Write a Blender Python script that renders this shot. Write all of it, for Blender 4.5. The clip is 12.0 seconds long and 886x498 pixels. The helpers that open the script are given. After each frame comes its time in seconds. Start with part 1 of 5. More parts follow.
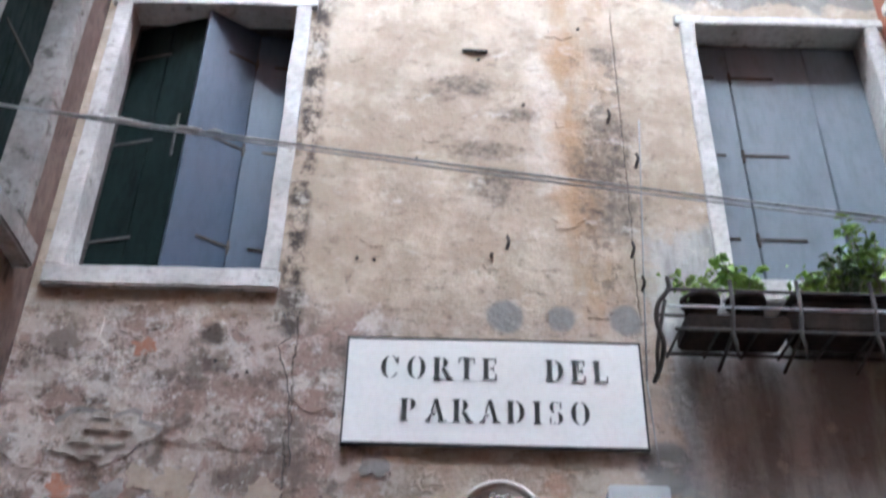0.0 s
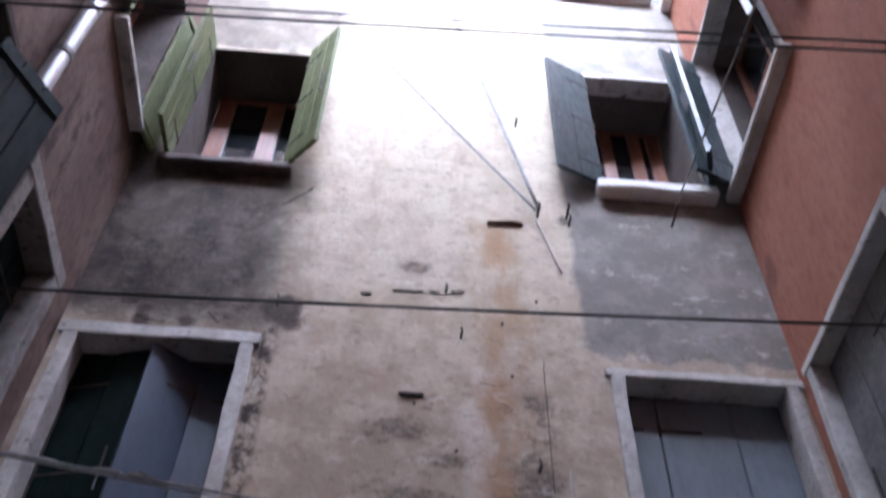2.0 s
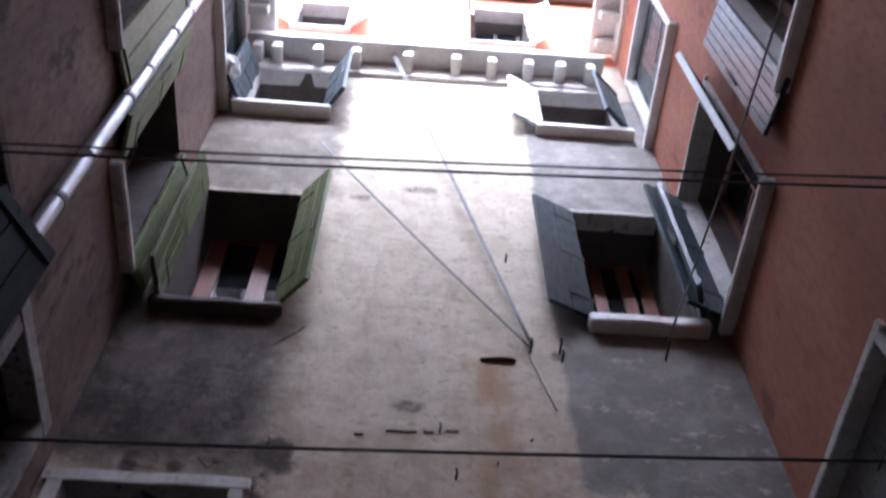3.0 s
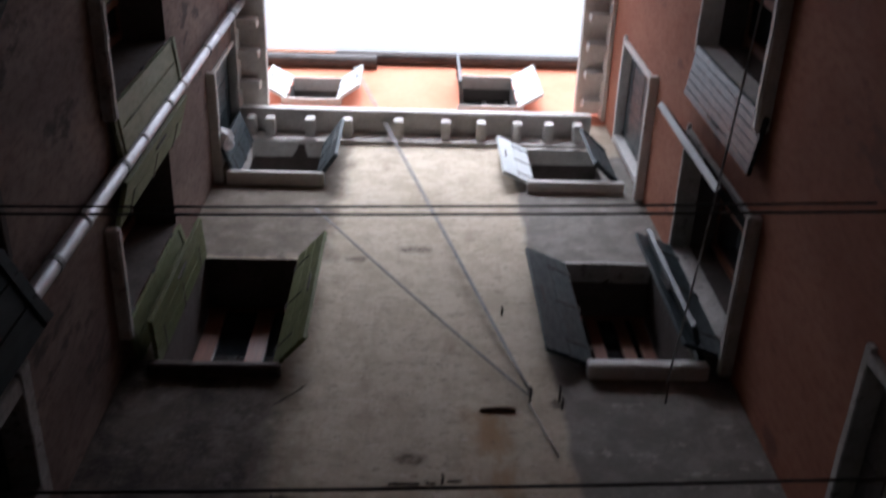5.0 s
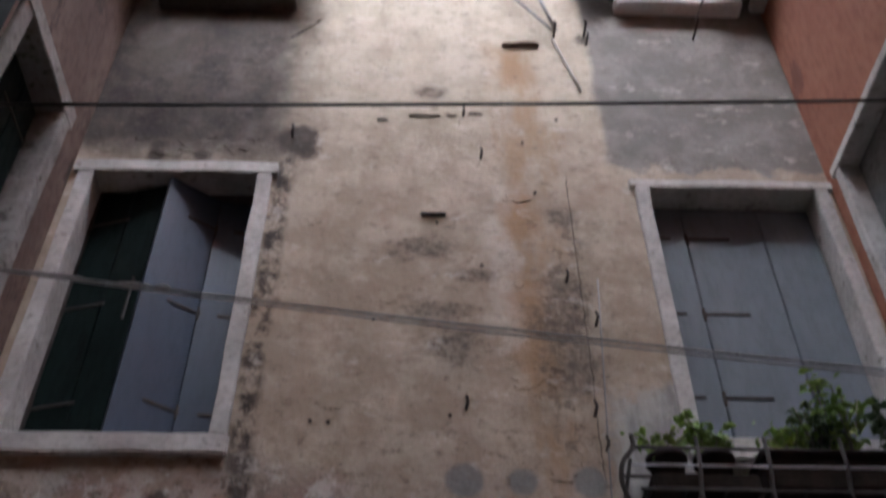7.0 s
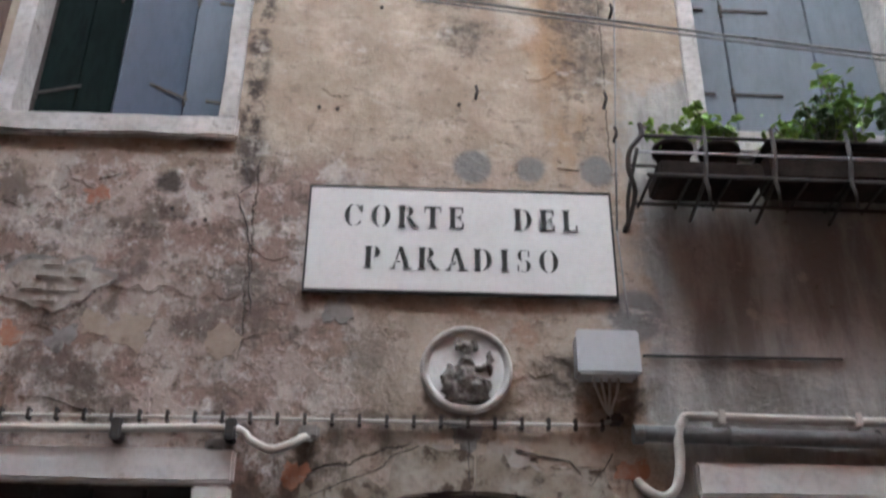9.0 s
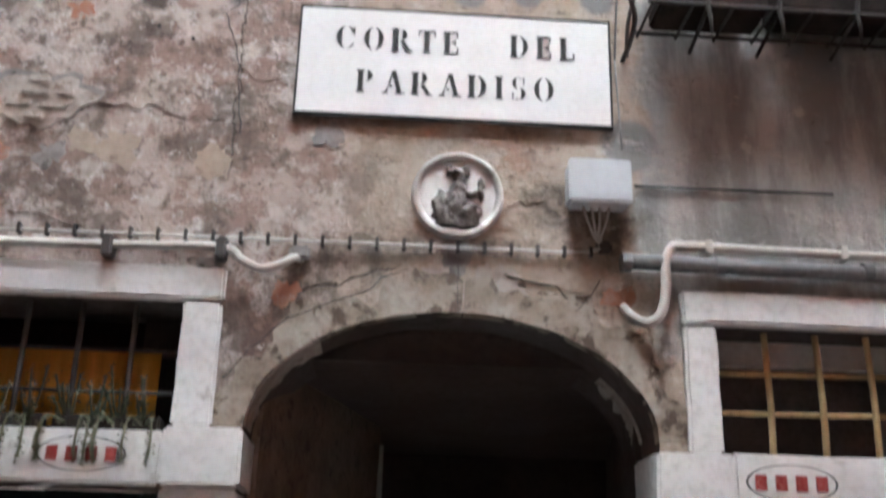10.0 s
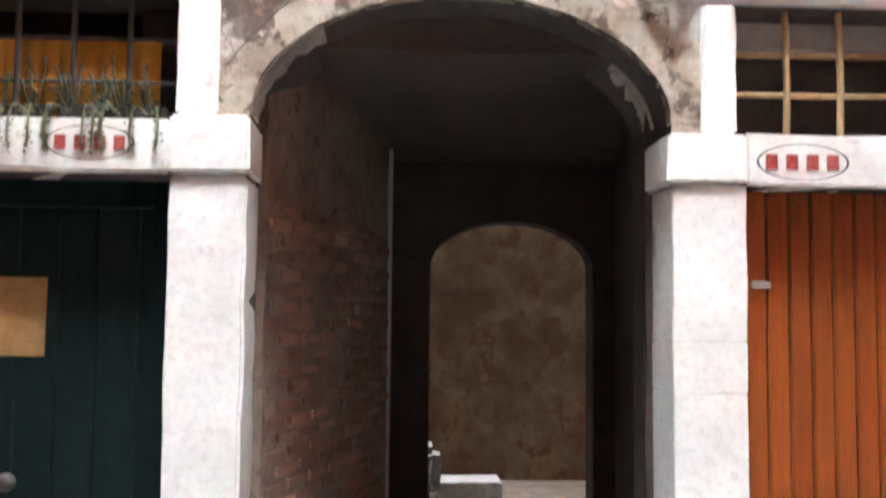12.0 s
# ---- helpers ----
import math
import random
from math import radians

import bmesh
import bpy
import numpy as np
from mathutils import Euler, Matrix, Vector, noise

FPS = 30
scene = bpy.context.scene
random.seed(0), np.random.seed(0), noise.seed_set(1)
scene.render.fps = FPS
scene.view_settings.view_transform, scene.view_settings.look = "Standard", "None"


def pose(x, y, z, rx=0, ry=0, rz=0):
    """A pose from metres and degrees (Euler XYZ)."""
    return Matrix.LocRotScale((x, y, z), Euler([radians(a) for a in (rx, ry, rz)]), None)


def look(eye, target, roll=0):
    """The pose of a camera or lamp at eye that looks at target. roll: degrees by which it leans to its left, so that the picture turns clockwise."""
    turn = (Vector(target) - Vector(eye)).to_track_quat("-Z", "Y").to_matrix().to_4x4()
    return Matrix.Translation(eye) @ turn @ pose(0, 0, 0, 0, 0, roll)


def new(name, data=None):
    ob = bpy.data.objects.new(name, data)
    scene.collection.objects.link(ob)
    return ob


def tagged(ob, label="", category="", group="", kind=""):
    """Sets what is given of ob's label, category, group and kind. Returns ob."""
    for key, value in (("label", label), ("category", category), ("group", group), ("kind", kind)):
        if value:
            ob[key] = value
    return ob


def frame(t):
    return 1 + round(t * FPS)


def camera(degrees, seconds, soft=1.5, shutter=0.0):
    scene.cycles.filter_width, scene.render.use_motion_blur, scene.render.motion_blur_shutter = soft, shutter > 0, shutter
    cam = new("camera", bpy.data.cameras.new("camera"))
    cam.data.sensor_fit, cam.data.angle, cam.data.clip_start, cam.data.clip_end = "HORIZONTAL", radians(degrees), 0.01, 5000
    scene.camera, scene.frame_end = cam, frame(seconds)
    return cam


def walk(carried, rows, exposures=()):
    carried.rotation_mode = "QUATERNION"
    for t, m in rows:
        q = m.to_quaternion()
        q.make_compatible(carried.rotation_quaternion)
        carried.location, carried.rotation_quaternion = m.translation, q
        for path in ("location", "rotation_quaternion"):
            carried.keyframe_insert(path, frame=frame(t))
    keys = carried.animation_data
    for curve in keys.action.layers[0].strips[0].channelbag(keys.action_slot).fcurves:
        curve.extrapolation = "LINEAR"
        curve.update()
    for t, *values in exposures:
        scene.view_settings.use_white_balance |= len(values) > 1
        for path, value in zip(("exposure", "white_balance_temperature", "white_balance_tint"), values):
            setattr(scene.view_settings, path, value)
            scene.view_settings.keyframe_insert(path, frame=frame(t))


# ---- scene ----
cam = camera(48.7, 12.0, soft=2.3, shutter=0.6)
PATH = [
    (0, (-0.341, -4.035, 2.079), (-0.332, -2.348, 3.155), 1.3),
    (0.5, (-0.321, -4.089, 2.145), (-0.307, -2.474, 3.325), 1.6),
    (1, (-0.276, -4.129, 2.167), (-0.234, -2.631, 3.491), 2.0),
    (1.5, (-0.253, -4.159, 2.171), (-0.173, -2.766, 3.604), 1.8),
    (2, (-0.249, -4.187, 2.181), (-0.176, -2.922, 3.728), 1.7),
    (2.5, (-0.27, -4.195, 2.188), (-0.188, -3.044, 3.822), 1.2),
    (3, (-0.268, -4.205, 2.212), (-0.192, -3.16, 3.916), 0.1),
    (3.2, (-0.263, -4.21, 2.205), (-0.179, -3.204, 3.932), -0.7),
    (4.8, (-0.223, -4.087, 2.066), (-0.134, -3.219, 3.866), -2.9),
    (5, (-0.209, -4.104, 2.063), (-0.143, -3.194, 3.843), -2.5),
    (5.5, (-0.203, -3.998, 2.07), (-0.156, -2.977, 3.789), -1.7),
    (6, (-0.22, -3.943, 2.052), (-0.161, -2.761, 3.665), -1.5),
    (6.5, (-0.252, -3.892, 2.04), (-0.206, -2.578, 3.547), -0.3),
    (7, (-0.243, -3.885, 2.032), (-0.194, -2.432, 3.406), -0.3),
    (7.5, (-0.244, -3.889, 2.035), (-0.195, -2.317, 3.27), -0.3),
    (7.7, (-0.249, -3.86, 1.997), (-0.195, -2.245, 3.175), -0.2),
    (9.3, (-0.313, -3.741, 1.849), (-0.233, -1.939, 2.714), 0.7),
    (9.5, (-0.306, -3.726, 1.823), (-0.228, -1.898, 2.631), 1.2),
    (10, (-0.301, -3.681, 1.765), (-0.202, -1.798, 2.433), 1.5),
    (10.5, (-0.294, -3.64, 1.716), (-0.188, -1.714, 2.246), 1.3),
    (11, (-0.256, -3.618, 1.731), (-0.161, -1.653, 2.09), 1.5),
    (11.5, (-0.28, -3.603, 1.684), (-0.185, -1.62, 1.93), 0.9),
    (12, (-0.289, -3.574, 1.587), (-0.194, -1.582, 1.735), 0.6),
]
EXPOSURE = [
    (0, 3.55, 5200, 5), (0.8, 3.1, 5250, 7), (1.5, 2.55, 5150, 13), (2.5, 1.3, 5150, 21), (3.2, 0.55, 5250, 21), (5, -0.85, 5700, 16), (6, 0.05, 5700, 16),
    (6.5, 1.0, 5750, 16), (7.5, 2.4, 5700, 12), (9.5, 3.4, 5600, 5), (10.5, 4.4, 5600, 3), (11, 4.8, 5600, 2), (12, 5.02, 5700, 3),
]
walk(cam, [(t, look(eye, target, roll)) for t, eye, target, roll in PATH], EXPOSURE)

# ---- light ----
world = bpy.data.worlds.new("overcast_sky")
scene.world = world
world.use_nodes = True
wn = world.node_tree
sky = wn.nodes.new("ShaderNodeTexSky")
sky.sky_type, sky.sun_disc = "NISHITA", False
sky.sun_elevation, sky.sun_rotation = radians(42), radians(180)
sky.air_density, sky.dust_density = 1.0, 6.0
pale = wn.nodes.new("ShaderNodeHueSaturation")
pale.inputs["Saturation"].default_value, pale.inputs["Value"].default_value = 0.05, 6.0
wn.links.new(sky.outputs[0], pale.inputs["Color"])
wn.links.new(pale.outputs[0], wn.nodes["Background"].inputs["Color"])
wn.nodes["Background"].inputs["Strength"].default_value = 0.15

sun = new("sun", bpy.data.lights.new("sun", "SUN"))
sun.data.energy, sun.data.angle, sun.data.color = 0.6, radians(40), (1.0, 0.98, 0.95)
sun.matrix_world = look((0.6, -9.0, 8.2), (0, 0, 0))


# ---- materials ----
class Nodes:
    """Short hand for building a node material."""

    def __init__(self, name):
        self.m = bpy.data.materials.new(name)
        self.m.use_nodes = True
        self.t = self.m.node_tree
        self.bsdf = self.t.nodes["Principled BSDF"]
        self.co = self.t.nodes.new("ShaderNodeTexCoord").outputs["Object"]
        self.xyz = self.t.nodes.new("ShaderNodeSeparateXYZ")
        self.t.links.new(self.co, self.xyz.inputs[0])

    def put(self, socket, v):
        if isinstance(v, bpy.types.NodeSocket):
            self.t.links.new(v, socket)
        elif isinstance(v, tuple) and len(v) == 3 and socket.type == "RGBA":
            socket.default_value = (*v, 1)
        else:
            socket.default_value = v

    def noise(self, scale, detail=4.0, rough=0.55, stretch=(1, 1, 1), shift=0.0, distort=0.0):
        mp = self.t.nodes.new("ShaderNodeMapping")
        mp.inputs["Scale"].default_value, mp.inputs["Location"].default_value = stretch, (shift, shift * 1.7, shift * 0.6)
        self.t.links.new(self.co, mp.inputs[0])
        n = self.t.nodes.new("ShaderNodeTexNoise")
        self.t.links.new(mp.outputs[0], n.inputs["Vector"])
        for k, v in (("Scale", scale), ("Detail", detail), ("Roughness", rough), ("Distortion", distort)):
            n.inputs[k].default_value = v
        return n.outputs["Fac"]

    def voronoi(self, scale, feature="F1", stretch=(1, 1, 1), warp=0.0):
        v = self.t.nodes.new("ShaderNodeTexVoronoi")
        v.feature = feature
        v.inputs["Scale"].default_value = scale
        src = self.co
        if warp:
            n = self.t.nodes.new("ShaderNodeTexNoise")
            n.inputs["Scale"].default_value, n.inputs["Detail"].default_value = scale * 1.3, 3
            self.t.links.new(self.co, n.inputs["Vector"])
            a = self.t.nodes.new("ShaderNodeVectorMath")
            a.operation = "MULTIPLY_ADD"
            a.inputs[1].default_value = (warp, warp, warp)
            self.t.links.new(n.outputs["Color"], a.inputs[0])
            self.t.links.new(self.co, a.inputs[2])
            src = a.outputs[0]
        mp = self.t.nodes.new("ShaderNodeMapping")
        mp.inputs["Scale"].default_value = stretch
        self.t.links.new(src, mp.inputs[0])
        self.t.links.new(mp.outputs[0], v.inputs["Vector"])
        return v.outputs["Distance"]

    def math(self, op, a, b=0.0):
        n = self.t.nodes.new("ShaderNodeMath")
        n.operation = op
        self.put(n.inputs[0], a)
        self.put(n.inputs[1], b)
        return n.outputs[0]

    def ramp(self, v, lo, hi, a=0.0, b=1.0):
        n = self.t.nodes.new("ShaderNodeMapRange")
        n.interpolation_type = "SMOOTHSTEP"
        for i, x in enumerate((v, lo, hi, a, b)):
            self.put(n.inputs[i], x)
        return n.outputs[0]

    def mix(self, fac, a, b):
        n = self.t.nodes.new("ShaderNodeMix")
        n.data_type = "RGBA"
        self.put(n.inputs[0], fac)
        self.put(n.inputs[6], a)
        self.put(n.inputs[7], b)
        return n.outputs[2]

    def done(self, color, rough=0.8, height=None, strength=0.4, dist=0.01, metal=0.0, spec=0.35):
        self.put(self.bsdf.inputs["Base Color"], color)
        self.put(self.bsdf.inputs["Roughness"], rough)
        self.bsdf.inputs["Metallic"].default_value = metal
        self.bsdf.inputs["Specular IOR Level"].default_value = spec
        if height is not None:
            b = self.t.nodes.new("ShaderNodeBump")
            b.inputs["Strength"].default_value, b.inputs["Distance"].default_value = strength, dist
            self.put(b.inputs["Height"], height)
            self.t.links.new(b.outputs[0], self.bsdf.inputs["Normal"])
        return self.m


def surface(name, a, b, c=None, scale=3.0, rough=0.75, bump=0.3, dist=0.006, stretch=(1, 1, 1), metal=0.0, fine=40.0, worn=0.62, spec=0.35, random_tone=0.0):
    """A surface of two tones with stains of a third, at two scales, and fine relief."""
    n = Nodes(name)
    big, small = n.noise(scale, 5, 0.6, stretch), n.noise(fine, 4, 0.6, stretch, 3.1)
    col = n.mix(n.ramp(big, 0.35, 0.65), a, b)
    col = n.mix(n.math("MULTIPLY", n.ramp(small, 0.4, 0.75), 0.45), col, c or b)
    if c:
        col = n.mix(n.ramp(n.noise(scale * 2.3, 6, 0.65, stretch, 7.7), worn, worn + 0.1), col, c)
    if random_tone:
        info = n.t.nodes.new("ShaderNodeObjectInfo")
        hsv = n.t.nodes.new("ShaderNodeHueSaturation")
        n.put(hsv.inputs["Value"], n.ramp(info.outputs["Random"], 0.0, 1.0, 1 - random_tone, 1 + random_tone))
        n.put(hsv.inputs["Color"], col)
        col = hsv.outputs[0]
    h = n.math("ADD", big, n.math("MULTIPLY", small, 0.5))
    return n.done(col, n.ramp(small, 0.2, 0.8, rough - 0.1, min(1.0, rough + 0.12)), h, bump, dist, metal, spec)


def facade_material():
    n = Nodes("old_facade_plaster")
    X, Z = n.xyz.outputs["X"], n.xyz.outputs["Z"]
    wob = n.math("MULTIPLY", n.math("SUBTRACT", n.noise(2.6, 6, 0.65), 0.5), 0.55)
    wob2 = n.math("MULTIPLY", n.math("SUBTRACT", n.noise(3.7, 6, 0.7, shift=9.0), 0.5), 0.5)
    x, z = n.math("ADD", X, wob), n.math("ADD", Z, wob2)

    def span(v, a, b, w):
        return n.math("MULTIPLY", n.ramp(v, a - w, a + w), n.ramp(v, b - w, b + w, 1.0, 0.0))

    def zone(x0, x1, z0, z1, w=0.06, xx=x, zz=z):
        return n.math("MULTIPLY", span(xx, x0, x1, w), span(zz, z0, z1, w))

    big, mid = n.noise(0.9, 6, 0.62), n.noise(4.5, 7, 0.68, shift=2.0)
    fine, grit = n.noise(22, 5, 0.65, shift=4.0), n.noise(90, 3, 0.6, shift=5.0)
    streak = n.noise(5.0, 5, 0.65, (1.0, 1.0, 0.22), 6.0)
    # cream plaster, warmer and more stained lower down the wall
    col = n.mix(n.ramp(mid, 0.38, 0.62), FAC_A, FAC_B)
    col = n.mix(n.ramp(Z, 6.0, 7.4, 0.75, 0.0), col, n.mix(n.ramp(mid, 0.4, 0.64), FAC_C, FAC_D))
    col = n.mix(n.math("MULTIPLY", n.ramp(streak, 0.52, 0.72), 0.5), col, (0.34, 0.26, 0.19))
    # lower left: peeling rose plaster with bare brick and pale lime patches
    low = n.math("MULTIPLY", n.ramp(z, 4.15, 4.45, 1.0, 0.0), n.ramp(x, -0.75, -0.35, 1.0, 0.35))
    peel = n.noise(3.2, 8, 0.7, shift=12.0)
    rose = n.mix(n.ramp(peel, 0.44, 0.52), (0.29, 0.205, 0.17), (0.43, 0.35, 0.30))
    rose = n.mix(n.ramp(n.noise(2.4, 7, 0.72, shift=15.0), 0.62, 0.67), rose, (0.31, 0.125, 0.08))
    rose = n.mix(n.ramp(n.noise(5.4, 7, 0.72, shift=18.0), 0.50, 0.58), rose, (0.50, 0.44, 0.395))
    rose = n.mix(n.math("MULTIPLY", n.ramp(mid, 0.50, 0.62), 0.75), rose, (0.11, 0.082, 0.068))
    rose = n.mix(n.math("MULTIPLY", n.ramp(n.noise(15, 6, 0.72, shift=53.0), 0.55, 0.63), 0.75), rose, (0.095, 0.07, 0.058))
    rose = n.mix(n.math("MULTIPLY", n.ramp(n.noise(19, 5, 0.7, shift=56.0), 0.60, 0.66), 0.7), rose, (0.60, 0.555, 0.51))
    col = n.mix(low, col, rose)
    # grey cement, right of the doorway and up the side
    cement = n.mix(n.ramp(streak, 0.4, 0.62), (0.27, 0.26, 0.24), (0.46, 0.445, 0.415))
    grey = n.math("MAXIMUM", n.math("MULTIPLY", zone(0.709, 3.2, 2.7, 4.755, 0.05), 1.0), zone(0.882, 3.2, 6.383, 12.463, 0.03, n.math("ADD", X, n.math("MULTIPLY", wob, 0.25))))
    col = n.mix(grey, col, n.mix(n.ramp(Z, 6.0, 6.5), cement, n.mix(n.ramp(mid, 0.4, 0.65), (0.20, 0.185, 0.163), (0.275, 0.257, 0.23))))
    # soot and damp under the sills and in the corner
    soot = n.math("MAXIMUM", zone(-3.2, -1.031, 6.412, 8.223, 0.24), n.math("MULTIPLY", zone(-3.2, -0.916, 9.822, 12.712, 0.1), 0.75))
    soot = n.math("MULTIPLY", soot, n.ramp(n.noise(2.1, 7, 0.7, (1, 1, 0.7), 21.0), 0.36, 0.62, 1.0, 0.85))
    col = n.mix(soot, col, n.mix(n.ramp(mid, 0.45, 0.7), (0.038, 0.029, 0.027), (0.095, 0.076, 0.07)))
    # rust run below the iron bracket
    rust = n.math("MULTIPLY", zone(0.214, 0.557, 4.2, 7.606, 0.10), n.ramp(n.noise(4.0, 6, 0.65, (1, 1, 0.35), 25.0), 0.42, 0.62, 0.05, 0.7))
    col = n.mix(rust, col, (0.37, 0.24, 0.13))
    pale_run = n.math("MULTIPLY", zone(0.124, 0.265, 5.0, 6.171, 0.05), 0.45)
    col = n.mix(pale_run, col, (0.62, 0.57, 0.50))
    # pitted band down the middle
    pits = n.math("MULTIPLY", zone(-0.243, 0.196, 4.3, 9.12, 0.18), n.ramp(n.noise(7.0, 8, 0.74, (0.9, 1, 1.15), 28.0), 0.57, 0.68))
    pits2 = n.math("MULTIPLY", zone(0.387, 0.66, 4.4, 5.975, 0.1), n.ramp(n.noise(9.5, 6, 0.7, shift=31.0), 0.49, 0.60))
    specks = n.math("MULTIPLY", n.ramp(n.noise(13, 5, 0.7, shift=34.0), 0.66, 0.72), n.ramp(Z, 8.5, 10.0, 0.8, 0.15))
    pits = n.math("MAXIMUM", n.math("MAXIMUM", pits, pits2), specks)
    col = n.mix(n.math("MULTIPLY", pits, 0.68), col, (0.13, 0.105, 0.085))
    # single stains: dark smudges and the junction box's painted shade, then rust-coloured ones
    ragged = n.math("MULTIPLY", n.math("SUBTRACT", n.noise(8.0, 7, 0.75, (1.0, 1, 1.5), 61.0), 0.5), 2.6)

    def stain_or_shade(px, pz, rx, rz):
        dx, dz = n.math("DIVIDE", n.math("SUBTRACT", X, px), rx), n.math("DIVIDE", n.math("SUBTRACT", Z, pz), rz)
        d = n.math("SQRT", n.math("ADD", n.math("MULTIPLY", dx, dx), n.math("MULTIPLY", dz, dz)))
        return n.ramp(n.math("ADD", d, ragged), 0.45, 1.25, 1.0, 0.0)

    dark, ochre = None, None
    for q in ((-0.215, 5.709, 0.20, 0.10), (0.042, 5.518, 0.13, 0.06), (-0.136, 5.268, 0.2, 0.07), (-0.043, 5.041, 0.18, 0.12), (-0.184, 7.093, 0.12, 0.06), (-0.174, 10.059, 0.17, 0.07), (-0.691, 9.854, 0.12, 0.06),
              (0.568, 5.968, 0.1, 0.09), (0.553, 5.364, 0.14, 0.2), (0.488, 5.169, 0.2, 0.16), (0.548, 4.893, 0.18, 0.2), (-0.998, 6.54, 0.16, 0.12), (0.334, 3.275, 0.14, 0.12), (0.587, 3.2, 0.14, 0.13), (-0.053, 3.079, 0.5, 0.05), (-0.681, 3.648, 0.14, 0.07)):
        m = stain_or_shade(*q)
        dark = m if dark is None else n.math("MAXIMUM", dark, m)
    for q in ((0.316, 5.952, 0.13, 0.22), (0.329, 5.309, 0.14, 0.3), (0.357, 4.946, 0.14, 0.25), (0.353, 7.412, 0.08, 0.3)):
        m = stain_or_shade(*q)
        ochre = m if ochre is None else n.math("MAXIMUM", ochre, m)
    col = n.mix(n.math("MULTIPLY", ochre, 0.42), col, (0.36, 0.205, 0.095))
    col = n.mix(n.math("MULTIPLY", dark, n.ramp(n.noise(26, 5, 0.7, shift=64.0), 0.35, 0.65, 0.35, 0.9)), col, (0.105, 0.082, 0.066))
    # fresh cement dabs above the street name
    for px, pz, r in ((-0.026, 4.283, 0.085), (0.238, 4.282, 0.07), (0.544, 4.281, 0.075), (0.668, 3.56, 0.11)):
        d = n.math("SQRT", n.math("ADD", n.math("POWER", n.math("SUBTRACT", X, px), 2.0), n.math("POWER", n.math("SUBTRACT", Z, pz), 2.0)))
        d = n.math("ADD", d, n.math("MULTIPLY", wob, 0.16))
        col = n.mix(n.ramp(d, r - 0.015, r + 0.02, 0.9, 0.0), col, (0.2, 0.2, 0.195))
    # grime on the lowest wall and round the arch
    dirt = n.math("MULTIPLY", n.math("MULTIPLY", n.ramp(z, 3.0, 3.7, 1.0, 0.25), n.ramp(Z, 4.2, 4.6, 1.0, 0.0)), n.ramp(n.noise(6.0, 7, 0.7, (1, 1, 0.6), 37.0), 0.5, 0.64))
    clear = n.math("SUBTRACT", 1.0, n.math("MULTIPLY", grey, 0.75))
    col = n.mix(n.math("MULTIPLY", n.math("MULTIPLY", dirt, clear), 0.85), col, (0.125, 0.10, 0.08))
    jit = n.math("MULTIPLY", n.math("SUBTRACT", n.noise(9.0, 5, 0.7, shift=41.0), 0.5), 0.10)
    cx1, cx2, cz1 = n.math("ADD", X, jit), n.math("ADD", X, n.math("MULTIPLY", jit, 0.5)), n.math("ADD", Z, jit)
    cracks = n.math("MAXIMUM", n.math("MULTIPLY", span(cx1, -0.985, -0.977, 0.004), span(Z, 3.35, 4.3, 0.03)), n.math("MULTIPLY", span(cx2, 0.612, 0.617, 0.003), span(Z, 4.3, 6.3, 0.05)))
    cracks = n.math("MAXIMUM", cracks, n.math("MULTIPLY", span(n.math("SUBTRACT", cz1, n.math("MULTIPLY", X, 0.28)), 3.055, 3.066, 0.004), span(X, -0.75, -0.28, 0.02)))
    cracks = n.math("MAXIMUM", cracks, n.math("MULTIPLY", span(n.math("ADD", cz1, n.math("MULTIPLY", X, 0.35)), 3.00, 3.010, 0.004), span(X, 0.12, 0.5, 0.02)))
    cracks = n.math("MAXIMUM", cracks, n.math("MULTIPLY", span(n.math("SUBTRACT", cz1, n.math("MULTIPLY", X, 1.25)), 9.06, 9.085, 0.008), span(X, -1.15, -0.95, 0.02)))
    col = n.mix(cracks, col, (0.06, 0.05, 0.04))
    # dark ragged damage at the window corners and along the jambs
    edge = n.math("MULTIPLY", zone(-1.097, -0.987, 4.2, 6.459, 0.03, cx1), n.ramp(n.noise(7.0, 6, 0.7, shift=44.0), 0.42, 0.58))
    for px, pz, r in ((-0.985, 6.59, 0.13), (-0.91, 6.50, 0.06), (-1.55, 6.43, 0.05), (-1.8, 6.42, 0.05), (-0.997, 6.569, 0.10), (-0.929, 6.491, 0.06), (-1.037, 4.352, 0.07), (-1.012, 4.214, 0.05), (0.848, 7.694, 0.04), (-1.368, 4.161, 0.05), (-1.821, 6.541, 0.05)):
        d = n.math("SQRT", n.math("ADD", n.math("POWER", n.math("SUBTRACT", X, px), 2.0), n.math("POWER", n.math("SUBTRACT", Z, pz), 2.0)))
        d = n.math("ADD", d, n.math("MULTIPLY", jit, 1.6))
        edge = n.math("MAXIMUM", edge, n.ramp(d, r - 0.03, r + 0.03, 0.9, 0.0))
    col = n.mix(edge, col, (0.055, 0.042, 0.035))
    rub = n.math("MULTIPLY", n.ramp(n.noise(11.0, 7, 0.74, (0.8, 1, 1.4), 47.0), 0.55, 0.64), n.ramp(Z, 4.3, 4.8, 0.72, 0.42))
    rub = n.math("MULTIPLY", rub, clear)
    col = n.mix(rub, col, (0.16, 0.125, 0.10))
    lime = n.math("MULTIPLY", n.ramp(n.noise(6.3, 7, 0.72, (0.8, 1, 1.3), 50.0), 0.57, 0.66), n.ramp(Z, 6.5, 9.0, 0.5, 0.2))
    lime = n.math("MULTIPLY", lime, n.math("SUBTRACT", 1.0, n.math("MULTIPLY", soot, 0.85)))
